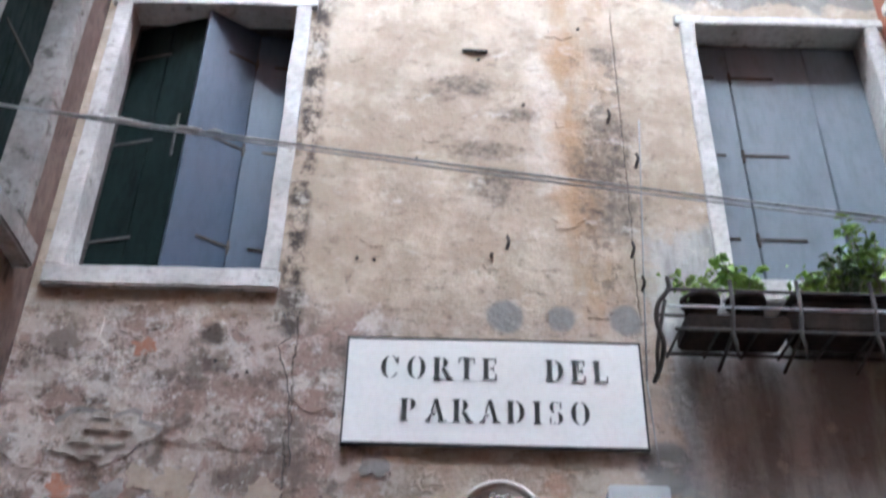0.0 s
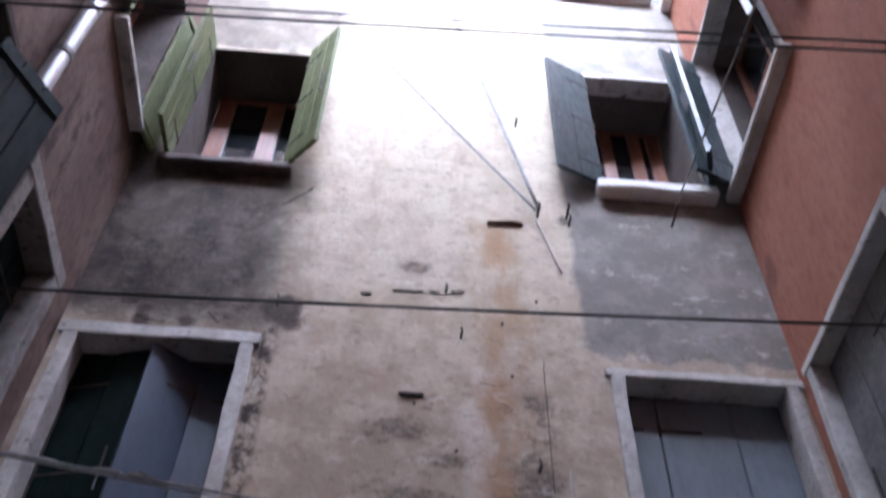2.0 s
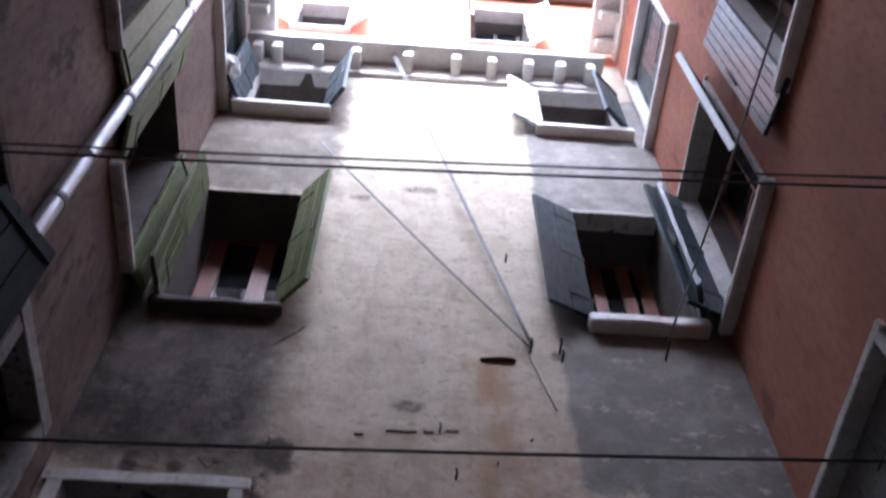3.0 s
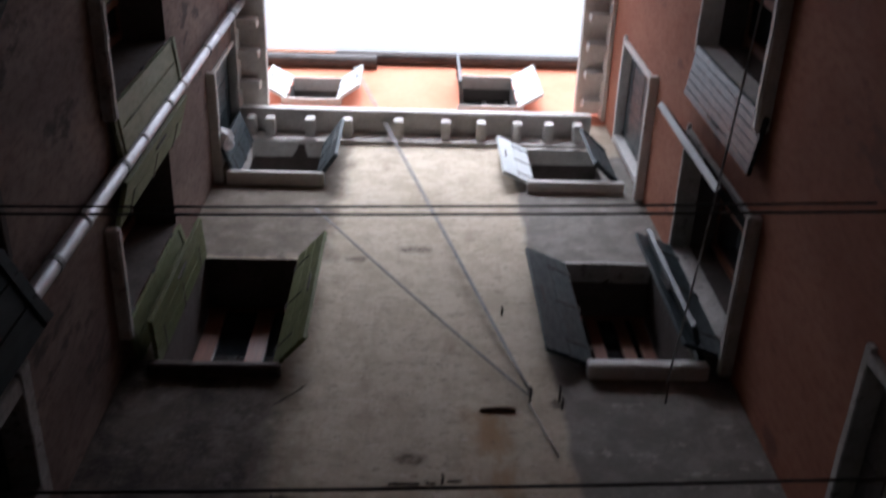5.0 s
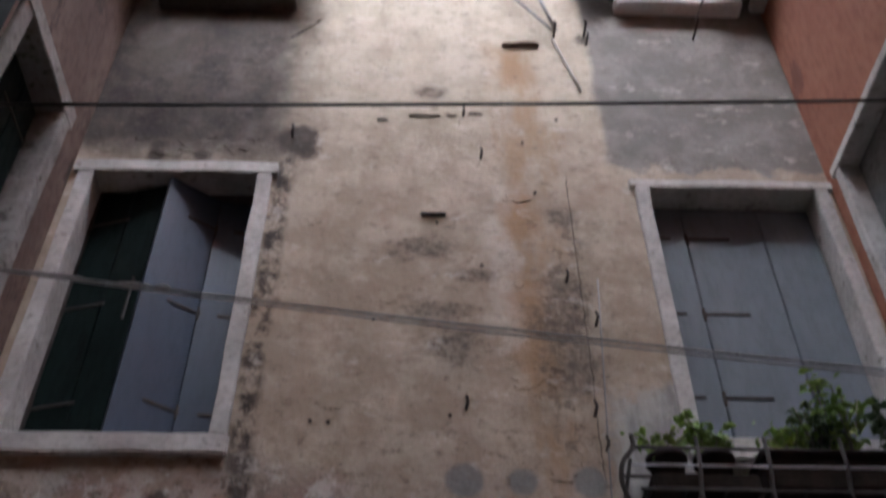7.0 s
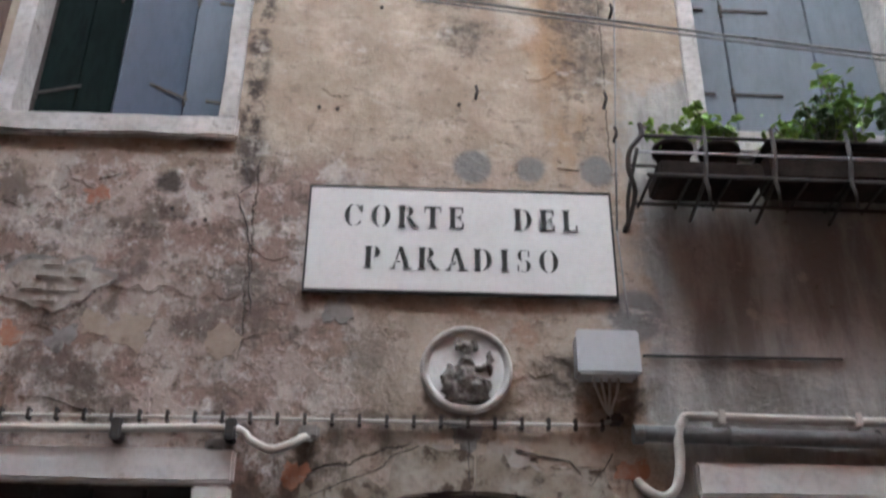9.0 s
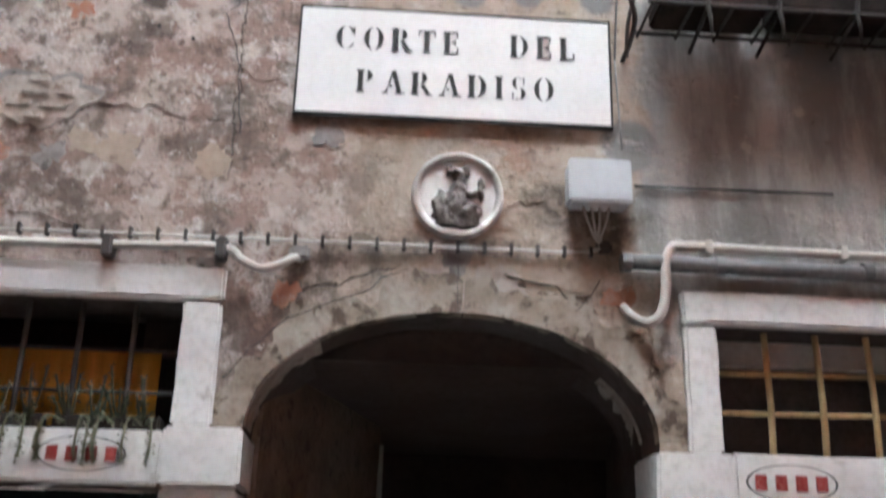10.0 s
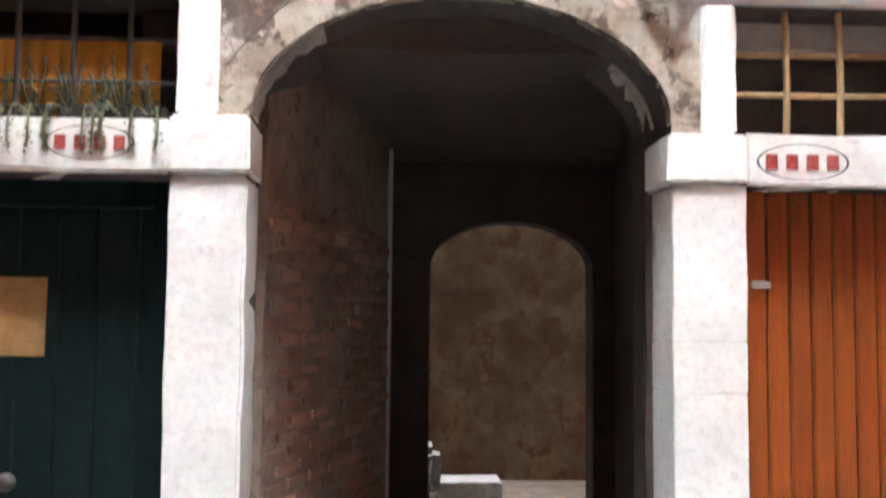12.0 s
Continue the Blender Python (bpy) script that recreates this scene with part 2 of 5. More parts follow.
    col = n.mix(lime, col, (0.62, 0.56, 0.49))
    col = n.mix(n.math("MULTIPLY", n.ramp(fine, 0.5, 0.75), 0.22), col, (0.25, 0.2, 0.16))
    h = n.math("ADD", n.math("MULTIPLY", mid, 1.2), n.math("MULTIPLY", fine, 0.5))
    h = n.math("ADD", h, n.math("MULTIPLY", grit, 0.15))
    h = n.math("SUBTRACT", h, n.math("MULTIPLY", pits, 0.5))
    h = n.math("SUBTRACT", h, n.math("MULTIPLY", cracks, 0.7))
    h = n.math("ADD", h, n.math("MULTIPLY", low, n.math("MULTIPLY", n.ramp(peel, 0.46, 0.50), 0.9)))
    return n.done(col, 0.88, h, 0.55, 0.02, spec=0.2)


FAC_A, FAC_B, FAC_C, FAC_D = (0.45, 0.385, 0.29), (0.55, 0.485, 0.38), (0.355, 0.272, 0.20), (0.475, 0.387, 0.298)
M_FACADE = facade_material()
# recess shade painted into the plaster inside openings and under the arch
M_REVEAL = surface("shaded_reveal_plaster", (0.075, 0.06, 0.052), (0.11, 0.09, 0.08), (0.045, 0.037, 0.032), 3, 0.9, 0.3, 0.008, fine=25)
M_HOLLOW = surface("limewashed_masonry", (0.35, 0.295, 0.25), (0.47, 0.42, 0.37), (0.22, 0.17, 0.135), 7, 0.9, 0.6, 0.012, fine=35, worn=0.56)
M_DAB = surface("tan_repair_plaster", (0.36, 0.285, 0.22), (0.43, 0.35, 0.275), (0.24, 0.18, 0.14), 5, 0.9, 0.3, 0.006, fine=30, worn=0.6)
M_BRICKPATCH = surface("bare_red_brick", (0.34, 0.14, 0.085), (0.40, 0.22, 0.15), (0.36, 0.30, 0.25), 9, 0.9, 0.5, 0.008, fine=40, worn=0.56)
M_BROWN = surface("brown_wall_plaster", (0.125, 0.076, 0.06), (0.20, 0.135, 0.107), (0.055, 0.036, 0.03), 1.4, 0.88, 0.5, 0.015, (1, 1, 0.5), fine=18, worn=0.55)
M_RED = surface("red_wall_plaster", (0.27, 0.10, 0.057), (0.34, 0.142, 0.086), (0.185, 0.075, 0.05), 1.3, 0.88, 0.45, 0.012, (1, 1, 0.4), fine=22, worn=0.56)
M_REDTOP = surface("salmon_wall_plaster", (0.62, 0.22, 0.12), (0.68, 0.27, 0.16), (0.55, 0.2, 0.12), 1.5, 0.88, 0.2, 0.008, fine=25, worn=0.7)
M_INNER = surface("inner_wall_plaster", (0.20, 0.17, 0.15), (0.26, 0.22, 0.19), (0.14, 0.12, 0.1), 2, 0.9)
M_STONE = surface("white_stone", (0.66, 0.645, 0.62), (0.78, 0.765, 0.74), (0.48, 0.455, 0.42), 3.0, 0.7, 0.35, 0.006, fine=30, worn=0.62)
M_STONE_OLD = surface("weathered_stone", (0.44, 0.415, 0.385), (0.60, 0.575, 0.545), (0.27, 0.24, 0.215), 4.0, 0.8, 0.45, 0.008, fine=28, worn=0.58)
M_STONE_DARK = surface("sooty_stone", (0.22, 0.20, 0.185), (0.32, 0.295, 0.275), (0.12, 0.105, 0.095), 4.0, 0.85, 0.45, 0.008, fine=28, worn=0.55)
M_FIGURE = surface("blackened_carved_stone", (0.085, 0.068, 0.058), (0.17, 0.145, 0.125), (0.45, 0.42, 0.39), 22, 0.85, 0.5, 0.006, fine=60, worn=0.60)
M_ARCH = surface("stained_arch_stone", (0.27, 0.215, 0.16), (0.42, 0.37, 0.305), (0.10, 0.073, 0.053), 4.0, 0.85, 0.6, 0.012, fine=25, worn=0.50)
M_SIGN = surface("white_sign_paint", (0.70, 0.69, 0.665), (0.74, 0.73, 0.705), (0.63, 0.615, 0.585), 2.2, 0.7, 0.12, 0.003, fine=35, worn=0.66)
M_INK = surface("black_stencil_paint", (0.025, 0.024, 0.024), (0.04, 0.038, 0.036), (0.075, 0.07, 0.065), 14, 0.7, fine=60)
M_RUBRIC = surface("red_stencil_paint", (0.24, 0.022, 0.02), (0.30, 0.035, 0.03), (0.5, 0.25, 0.22), 16, 0.7, fine=60)
M_BLUE = surface("slate_blue_paint", (0.034, 0.052, 0.085), (0.044, 0.066, 0.104), (0.025, 0.038, 0.06), 1.5, 0.42, 0.12, 0.003, (1, 1, 0.3), fine=30, worn=0.68, spec=0.5)
M_GREYBLUE = surface("faded_grey_blue_paint", (0.150, 0.172, 0.195), (0.184, 0.206, 0.228), (0.126, 0.14, 0.15), 2.2, 0.65, 0.15, 0.003, (1, 1, 0.35), fine=26, worn=0.64)
M_DARKGREEN = surface("dark_green_paint", (0.007, 0.013, 0.012), (0.011, 0.019, 0.018), (0.005, 0.007, 0.007), 2.0, 0.55, 0.12, 0.003, (1, 1, 0.3), fine=30, spec=0.06)
M_TEAL = surface("dark_teal_paint", (0.022, 0.034, 0.038), (0.032, 0.048, 0.052), (0.016, 0.022, 0.024), 2.0, 0.45, 0.12, 0.003, (1, 1, 0.3), fine=30, spec=0.45)
M_TEALGLOSS = surface("glossy_dark_teal_paint", (0.022, 0.034, 0.038), (0.032, 0.048, 0.052), (0.016, 0.022, 0.024), 2.0, 0.36, 0.05, 0.002, (1, 1, 0.3), fine=30, spec=0.5)
M_OLIVE = surface("olive_green_paint", (0.105, 0.12, 0.045), (0.135, 0.15, 0.06), (0.07, 0.08, 0.035), 2.0, 0.55, 0.12, 0.003, (1, 1, 0.3), fine=30, worn=0.66)
M_PALEOLIVE = surface("pale_olive_paint", (0.165, 0.18, 0.088), (0.205, 0.22, 0.112), (0.11, 0.12, 0.06), 2.0, 0.6, 0.12, 0.003, (1, 1, 0.3), fine=30, worn=0.66)
# pale sash paint; on shutter leaves its brightness stands for caught light
M_PALE = surface("pale_or_lit_paint", (0.55, 0.58, 0.58), (0.64, 0.665, 0.66), (0.42, 0.44, 0.44), 2.0, 0.5, 0.12, 0.003, fine=30)
M_SASH = surface("orange_brown_sash_wood", (0.15, 0.055, 0.028), (0.20, 0.075, 0.037), (0.10, 0.034, 0.02), 3, 0.45, 0.15, 0.003, (6, 6, 0.4), fine=20)
M_DOORWOOD = surface("varnished_orange_wood", (0.25, 0.056, 0.010), (0.32, 0.082, 0.014), (0.15, 0.034, 0.009), 2.2, 0.42, 0.2, 0.003, (9, 9, 0.5), fine=16, random_tone=0.12)
M_IRON = surface("dark_iron", (0.03, 0.028, 0.027), (0.055, 0.05, 0.046), (0.11, 0.06, 0.035), 12, 0.65, 0.3, 0.003, fine=80, spec=0.4)
M_RUSTIRON = surface("rusty_iron", (0.095, 0.05, 0.032), (0.15, 0.08, 0.045), (0.09, 0.05, 0.035), 14, 0.8, 0.4, 0.003, fine=90)
M_GRILLE = surface("ochre_painted_iron", (0.34, 0.245, 0.12), (0.42, 0.31, 0.16), (0.2, 0.13, 0.07), 14, 0.6, 0.3, 0.003, fine=80)
M_ZINC = surface("zinc_pipe", (0.42, 0.42, 0.44), (0.52, 0.52, 0.54), (0.3, 0.29, 0.3), 3, 0.4, 0.15, 0.003, (1, 1, 0.4), metal=0.6, fine=30)
M_CONDUIT = surface("grubby_white_plastic", (0.50, 0.47, 0.42), (0.58, 0.55, 0.50), (0.36, 0.32, 0.27), 9, 0.55, 0.12, 0.002, fine=40)
M_GREYPIPE = surface("dark_grey_pipe", (0.16, 0.16, 0.16), (0.22, 0.22, 0.215), (0.1, 0.095, 0.09), 6, 0.6, 0.15, 0.003, fine=40)
M_BOX = surface("light_grey_plastic", (0.52, 0.54, 0.55), (0.56, 0.58, 0.59), (0.46, 0.475, 0.48), 3, 0.4, 0.05, 0.002, fine=30)
M_CABLE = surface("grey_cable", (0.24, 0.235, 0.23), (0.32, 0.315, 0.305), (0.1, 0.095, 0.09), 10, 0.6, fine=60)
M_BLACKCABLE = surface("black_cable", (0.03, 0.03, 0.03), (0.05, 0.048, 0.046), (0.1, 0.09, 0.085), 10, 0.6, fine=60)
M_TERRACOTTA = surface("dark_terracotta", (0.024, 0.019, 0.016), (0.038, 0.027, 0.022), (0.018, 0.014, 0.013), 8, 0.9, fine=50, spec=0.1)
M_SOIL = surface("potting_soil", (0.025, 0.018, 0.013), (0.04, 0.03, 0.02), None, 20, 0.95)
M_CURTAIN = surface("amber_curtain_cloth", (0.74, 0.32, 0.03), (0.80, 0.38, 0.05), (0.62, 0.24, 0.03), 4, 0.8, 0.2, 0.004, (4, 4, 0.5), fine=60)
M_PAPER = surface("brown_paper", (0.30, 0.17, 0.06), (0.37, 0.22, 0.085), (0.2, 0.1, 0.035), 7, 0.7, 0.1, 0.002, fine=50)
M_BRICK = surface("worn_red_brick", (0.21, 0.105, 0.072), (0.30, 0.175, 0.125), (0.36, 0.29, 0.235), 5, 0.9, 0.6, 0.008, fine=35, worn=0.6, random_tone=0.3)
M_MORTAR = surface("crumbling_mortar", (0.20, 0.14, 0.105), (0.28, 0.21, 0.165), (0.13, 0.088, 0.068), 5, 0.95, 0.7, 0.015, fine=30, worn=0.56)
# the passage's gloom is put into this plaster's dark base
M_PASSAGE = surface("shade_toned_passage_plaster", (0.068, 0.048, 0.04), (0.095, 0.07, 0.058), (0.05, 0.035, 0.029), 2, 0.9, 0.4, 0.01, fine=25)
M_FARWALL = surface("mottled_far_wall", (0.10, 0.052, 0.025), (0.21, 0.14, 0.078), (0.13, 0.053, 0.028), 1.9, 0.9, 0.5, 0.012, fine=14, worn=0.53)
M_PAVING = surface("grey_paving_stone", (0.20, 0.195, 0.185), (0.28, 0.27, 0.255), (0.14, 0.135, 0.125), 3, 0.75, 0.3, 0.006, fine=30, random_tone=0.12)
M_TILE = surface("terracotta_roof_tile", (0.30, 0.13, 0.07), (0.38, 0.18, 0.1), (0.2, 0.12, 0.08), 5, 0.85, fine=40)
M_CORNICE = surface("pale_cornice_stone", (0.52, 0.495, 0.46), (0.62, 0.60, 0.56), (0.38, 0.35, 0.32), 3, 0.8, 0.3, 0.006, fine=26)
M_GUTTER = surface("dark_gutter_metal", (0.06, 0.055, 0.05), (0.09, 0.08, 0.075), (0.04, 0.035, 0.03), 5, 0.5, metal=0.3)
# dark base carries the rooms' lack of light, top storey reveals included
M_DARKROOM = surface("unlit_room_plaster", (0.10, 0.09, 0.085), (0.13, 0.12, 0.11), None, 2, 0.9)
M_WHITECLOTH = surface("white_cloth", (0.72, 0.73, 0.75), (0.78, 0.79, 0.8), None, 6, 0.8)


def leaf_material(name, a, b):
    n = Nodes(name)
    geo = n.t.nodes.new("ShaderNodeNewGeometry")
    col = n.mix(geo.outputs["Random Per Island"], a, b)
    n.bsdf.inputs["Transmission Weight"].default_value = 0.0
    n.bsdf.inputs["Subsurface Weight"].default_value = 0.0
    return n.done(col, 0.5, n.noise(60), 0.2, 0.002)


M_LEAF = leaf_material("fresh_green_leaf", (0.14, 0.25, 0.04), (0.30, 0.42, 0.09))
M_LEAFDARK = leaf_material("dark_green_leaf", (0.035, 0.07, 0.02), (0.09, 0.13, 0.045))
M_LEAFDRY = leaf_material("dull_green_stalk", (0.10, 0.12, 0.06), (0.2, 0.17, 0.11))


def glass_material():
    n = Nodes("window_glass")
    return n.done((0.012, 0.014, 0.016), 0.05, n.noise(2.5, 2), 0.05, 0.01, spec=1.0)


M_GLASS = glass_material()


# ---- mesh helpers ----
def part(name, bm, material, parent=None, label="", smooth=False):
    me = bpy.data.meshes.new(name)
    bm.normal_update()
    bm.to_mesh(me)
    bm.free()
    for m in material if isinstance(material, tuple) else (material,):
        me.materials.append(m)
    if smooth:
        for p in me.polygons:
            p.use_smooth = True
    ob = new(name, me)
    if parent is not None:
        ob.parent = parent
    return tagged(ob, label=label)


def thing(name, m=None, label="", category="", group="", kind=""):
    ob = new(name)
    ob.empty_display_size = 0.1
    if m is not None:
        ob.matrix_world = m
    return tagged(ob, label, category, group, kind)


def slab(bm, x0, x1, y0, y1, z0, z1, bevel=0.0, rough=0.0, seg=1):
    """A box, with its edges rounded and its corners a little uneven."""
    before = set(bm.verts)
    m = Matrix.LocRotScale(((x0 + x1) / 2, (y0 + y1) / 2, (z0 + z1) / 2), None, (x1 - x0, y1 - y0, z1 - z0))
    got = bmesh.ops.create_cube(bm, size=1.0, matrix=m)
    verts = got["verts"]
    edges = list({e for v in verts for e in v.link_edges})
    if seg > 1:
        long = max(x1 - x0, z1 - z0, y1 - y0)
        k = 0 if long == x1 - x0 else 1 if long == y1 - y0 else 2
        pick = [e for e in edges if abs((e.verts[0].co - e.verts[1].co)[k]) > 0.9 * long]
        r = bmesh.ops.subdivide_edges(bm, edges=pick, cuts=seg - 1, use_grid_fill=True)
        verts = [v for v in bm.verts if v not in before]
        edges = list({e for v in verts for e in v.link_edges})
    if bevel:
        sharp = [e for e in edges if len(e.link_faces) == 2 and e.calc_face_angle(0) > 0.5]
        r = bmesh.ops.bevel(bm, geom=sharp, offset=bevel, segments=2, affect="EDGES", clamp_overlap=True)
        verts = [v for v in bm.verts if v not in before]
    if rough:
        for v in verts:
            v.co += noise.noise_vector(v.co * 7.0 + Vector((x0, z0, y0))) * rough
    return bm


def tube(points, radius, sides=8, closed=False):
    """A round bar swept along points."""
    bm = bmesh.new()
    pts = [Vector(p) for p in points]
    rings = []
    up = Vector((0.13, 0.29, 0.95)).normalized()
    for i, p in enumerate(pts):
        a, b = pts[max(i - 1, 0)], pts[min(i + 1, len(pts) - 1)]
        if closed:
            a, b = pts[i - 1], pts[(i + 1) % len(pts)]
        d = (b - a).normalized()
        s = d.cross(up).normalized()
        w = s.cross(d)
        r = radius[i] if isinstance(radius, (list, tuple)) else radius
        rings.append([bm.verts.new(p + (s * math.cos(2 * math.pi * k / sides) + w * math.sin(2 * math.pi * k / sides)) * r) for k in range(sides)])
    n = len(rings)
    for i in range(n if closed else n - 1):
        for k in range(sides):
            A, B = rings[i], rings[(i + 1) % n]
            bm.faces.new((A[k], A[(k + 1) % sides], B[(k + 1) % sides], B[k]))
    if not closed:
        bm.faces.new(rings[0][::-1])
        bm.faces.new(rings[-1])
    return bm


def bend(points, steps=8):
    """A smooth line through points (Catmull-Rom)."""
    p = [Vector(q) for q in points]
    p = [p[0] * 2 - p[1]] + p + [p[-1] * 2 - p[-2]]
    out = []
    for i in range(1, len(p) - 2):
        for k in range(steps):
            t = k / steps
            out.append(0.5 * ((2 * p[i]) + (p[i + 1] - p[i - 1]) * t + (2 * p[i - 1] - 5 * p[i] + 4 * p[i + 1] - p[i + 2]) * t * t
                              + (3 * p[i] - p[i - 1] - 3 * p[i + 1] + p[i + 2]) * t ** 3))
    return out + [p[-2]]


def sag(a, b, drop, steps=24):
    a, b = Vector(a), Vector(b)
    return [a.lerp(b, i / steps) - Vector((0, 0, drop * 4 * (i / steps) * (1 - i / steps))) for i in range(steps + 1)]


def on_wall(wall):
    """The map from (along, into the wall, up) to the world for the wall's face."""
    if wall == "north":
        return lambda u, d, z: (u, d, z)
    if wall == "west":
        return lambda u, d, z: (XW - d, u, z)
    if wall == "east":
        return lambda u, d, z: (XE + d, u, z)
    return lambda u, d, z: (u, YS - d, z)


def pierced(f, u0, u1, z0, z1, thick, holes, d0=0.0, arch=None):
    """A wall with openings through it; arch = (centre, half width, spring, rise) heads one of them."""
    bm = bmesh.new()
    us = sorted({u0, u1, *[h[0] for h in holes], *[h[1] for h in holes]})
    zs = sorted({z0, z1, *[h[2] for h in holes], *[h[3] for h in holes]})

    def quad(*p):
        face = bm.faces.new([bm.verts.new(f(*q)) for q in p])
        face.material_index = slot[0]

    slot = [0]

    def solid(u, z):
        return u0 < u < u1 and z0 < z < z1 and not any(h[0] < u < h[1] and h[2] < z < h[3] for h in holes)

    a, b = d0, d0 + thick
    for i in range(len(us) - 1):
        for j in range(len(zs) - 1):
            p, q, r, s = us[i], us[i + 1], zs[j], zs[j + 1]
            if not solid((p + q) / 2, (r + s) / 2):
                continue
            quad((p, a, r), (q, a, r), (q, a, s), (p, a, s))
            quad((p, b, r), (p, b, s), (q, b, s), (q, b, r))
    slot[0] = 1
    for h in holes:
        p, q, r, s = h
        quad((p, a, r), (p, a, s), (p, b, s), (p, b, r))
        quad((q, a, r), (q, b, r), (q, b, s), (q, a, s))
        if r > z0:
            quad((p, a, r), (p, b, r), (q, b, r), (q, a, r))
        if not arch or abs((p + q) / 2 - arch[0]) > 0.05 or r > 0.5:
            quad((p, a, s), (q, a, s), (q, b, s), (p, b, s))
    slot[0] = 0
    for e in (u0, u1):
        quad((e, a, z0), (e, b, z0), (e, b, z1), (e, a, z1))
    quad((u0, a, z1), (u1, a, z1), (u1, b, z1), (u0, b, z1))
    if arch:
        c, w, spring, rise = arch
        top = [h for h in holes if h[0] < c < h[1]][0][3]
        slot[0] = 1
        n = 28
        line = [(c - w * math.cos(math.pi * k / n), spring + rise * math.sin(math.pi * k / n)) for k in range(n + 1)]
        for (p, r), (q, s) in zip(line, line[1:]):
            slot[0] = 0
            quad((p, a, r), (q, a, s), (q, a, top), (p, a, top))
            quad((p, b, r), (p, b, top), (q, b, top), (q, b, s))
            slot[0] = 1
            quad((p, a, r), (p, b, r), (q, b, s), (q, a, s))
    bmesh.ops.remove_doubles(bm, verts=bm.verts, dist=0.0005)
    return bm


def box_on(f, u0, u1, d0, d1, z0, z1, bevel=0.006, rough=0.004, seg=4):
    bm = bmesh.new()
    slab(bm, u0, u1, d0, d1, z0, z1, bevel, rough, seg)
    for v in bm.verts:
        v.co = Vector(f(*v.co))
    bmesh.ops.recalc_face_normals(bm, faces=bm.faces)
    return bm


# ---- plan ----
XW, XE, YS = -2.27, 2.18, -5.6
ARCH = (-0.052, 0.784, 2.33, 0.478)
N, W, E, S = on_wall("north"), on_wall("west"), on_wall("east"), on_wall("south")
THICK = 0.6
# windows of the front: along, along, bottom, top
W1L, W1R = (-2.135, -1.185, 4.495, 6.265), (1.085, 2.07, 4.49, 6.215)
W2L, W2R = (-2.03, -1.195, 8.05, 9.82), (1.175, 1.955, 8.13, 9.79)
W3L, W3R = (-2.04, -1.215, 11.52, 12.66), (1.085, 1.925, 11.51, 12.59)
TL, TR = (-2.0, -1.096, 2.31, 2.806), (0.972, 1.9, 2.30, 2.79)
DL, DR = (-2.0, -1.11, 0.0, 2.11), (1.0, 1.9, 0.0, 2.10)
GATE = (-0.836, 0.732, 0.0, 2.84)
R4 = [(-1.85, -1.2, 14.17, 15.09), (0.41, 1.14, 14.05, 15.36)]

ground = bmesh.new()
slab(ground, -400, 400, -400, 400, -0.3, -0.012)
tagged(part("ground", ground, M_MORTAR), "dusty earth and mortar under the paving stones", "ground", kind="structure")

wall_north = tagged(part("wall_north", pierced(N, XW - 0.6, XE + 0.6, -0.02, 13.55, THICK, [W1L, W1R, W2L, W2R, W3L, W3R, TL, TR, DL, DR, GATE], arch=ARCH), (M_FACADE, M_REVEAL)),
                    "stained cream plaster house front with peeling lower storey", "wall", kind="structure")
# second material paints the openings' shade onto the reveals
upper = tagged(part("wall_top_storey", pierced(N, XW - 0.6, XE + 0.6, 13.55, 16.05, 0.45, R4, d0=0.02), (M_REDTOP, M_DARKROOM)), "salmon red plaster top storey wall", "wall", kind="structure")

HW = {"l1": (-1.0, -0.36, 4.48, 6.37), "l1b": (-2.62, -1.8, 4.58, 6.48), "l2": (-1.08, -0.32, 8.1, 9.85), "l2b": (-2.56, -1.88, 8.35, 10.1), "l3": (-1.07, -0.06, 11.58, 13.0)}
HE = {"r1": (-1.36, -0.2, 4.35, 6.23), "r2": (-1.23, -0.13, 8.1, 9.98), "r2b": (-2.9, -1.97, 8.3, 10.1), "r3": (-1.2, -0.12, 11.35, 12.9)}
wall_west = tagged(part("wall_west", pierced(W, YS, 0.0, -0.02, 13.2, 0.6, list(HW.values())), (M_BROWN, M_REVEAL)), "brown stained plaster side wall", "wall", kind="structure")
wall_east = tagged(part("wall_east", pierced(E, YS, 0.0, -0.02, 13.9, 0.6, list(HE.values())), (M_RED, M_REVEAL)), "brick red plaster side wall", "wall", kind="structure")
# unseen wall behind the camera, added to dim the lower court
tagged(part("wall_south_added", pierced(S, XW - 0.6, XE + 0.6, -0.02, 15.5, 0.5, []), M_BROWN), "unseen brown wall added to block skylight low in the court", "wall", kind="structure")

# rooms behind the front and the side walls: unseen shells added to stay dark
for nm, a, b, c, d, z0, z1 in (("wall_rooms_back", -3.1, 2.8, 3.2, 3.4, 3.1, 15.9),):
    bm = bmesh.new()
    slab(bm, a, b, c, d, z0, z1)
    tagged(part(nm, bm, M_DARKROOM), "unseen plain wall added to keep the rooms dark", "wall", kind="structure")
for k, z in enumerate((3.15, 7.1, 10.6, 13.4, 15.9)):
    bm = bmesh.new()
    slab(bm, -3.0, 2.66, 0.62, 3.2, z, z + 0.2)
    tagged(part("floor_upper", bm, M_DARKROOM), "unseen floor added to keep the upper rooms dark", "floor", kind="structure")
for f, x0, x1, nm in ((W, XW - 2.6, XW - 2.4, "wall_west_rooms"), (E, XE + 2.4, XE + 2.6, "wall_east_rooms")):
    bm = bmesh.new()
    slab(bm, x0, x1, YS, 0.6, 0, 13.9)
    tagged(part(nm, bm, M_DARKROOM), "unseen plain wall added to keep side rooms dark", "wall", kind="structure")
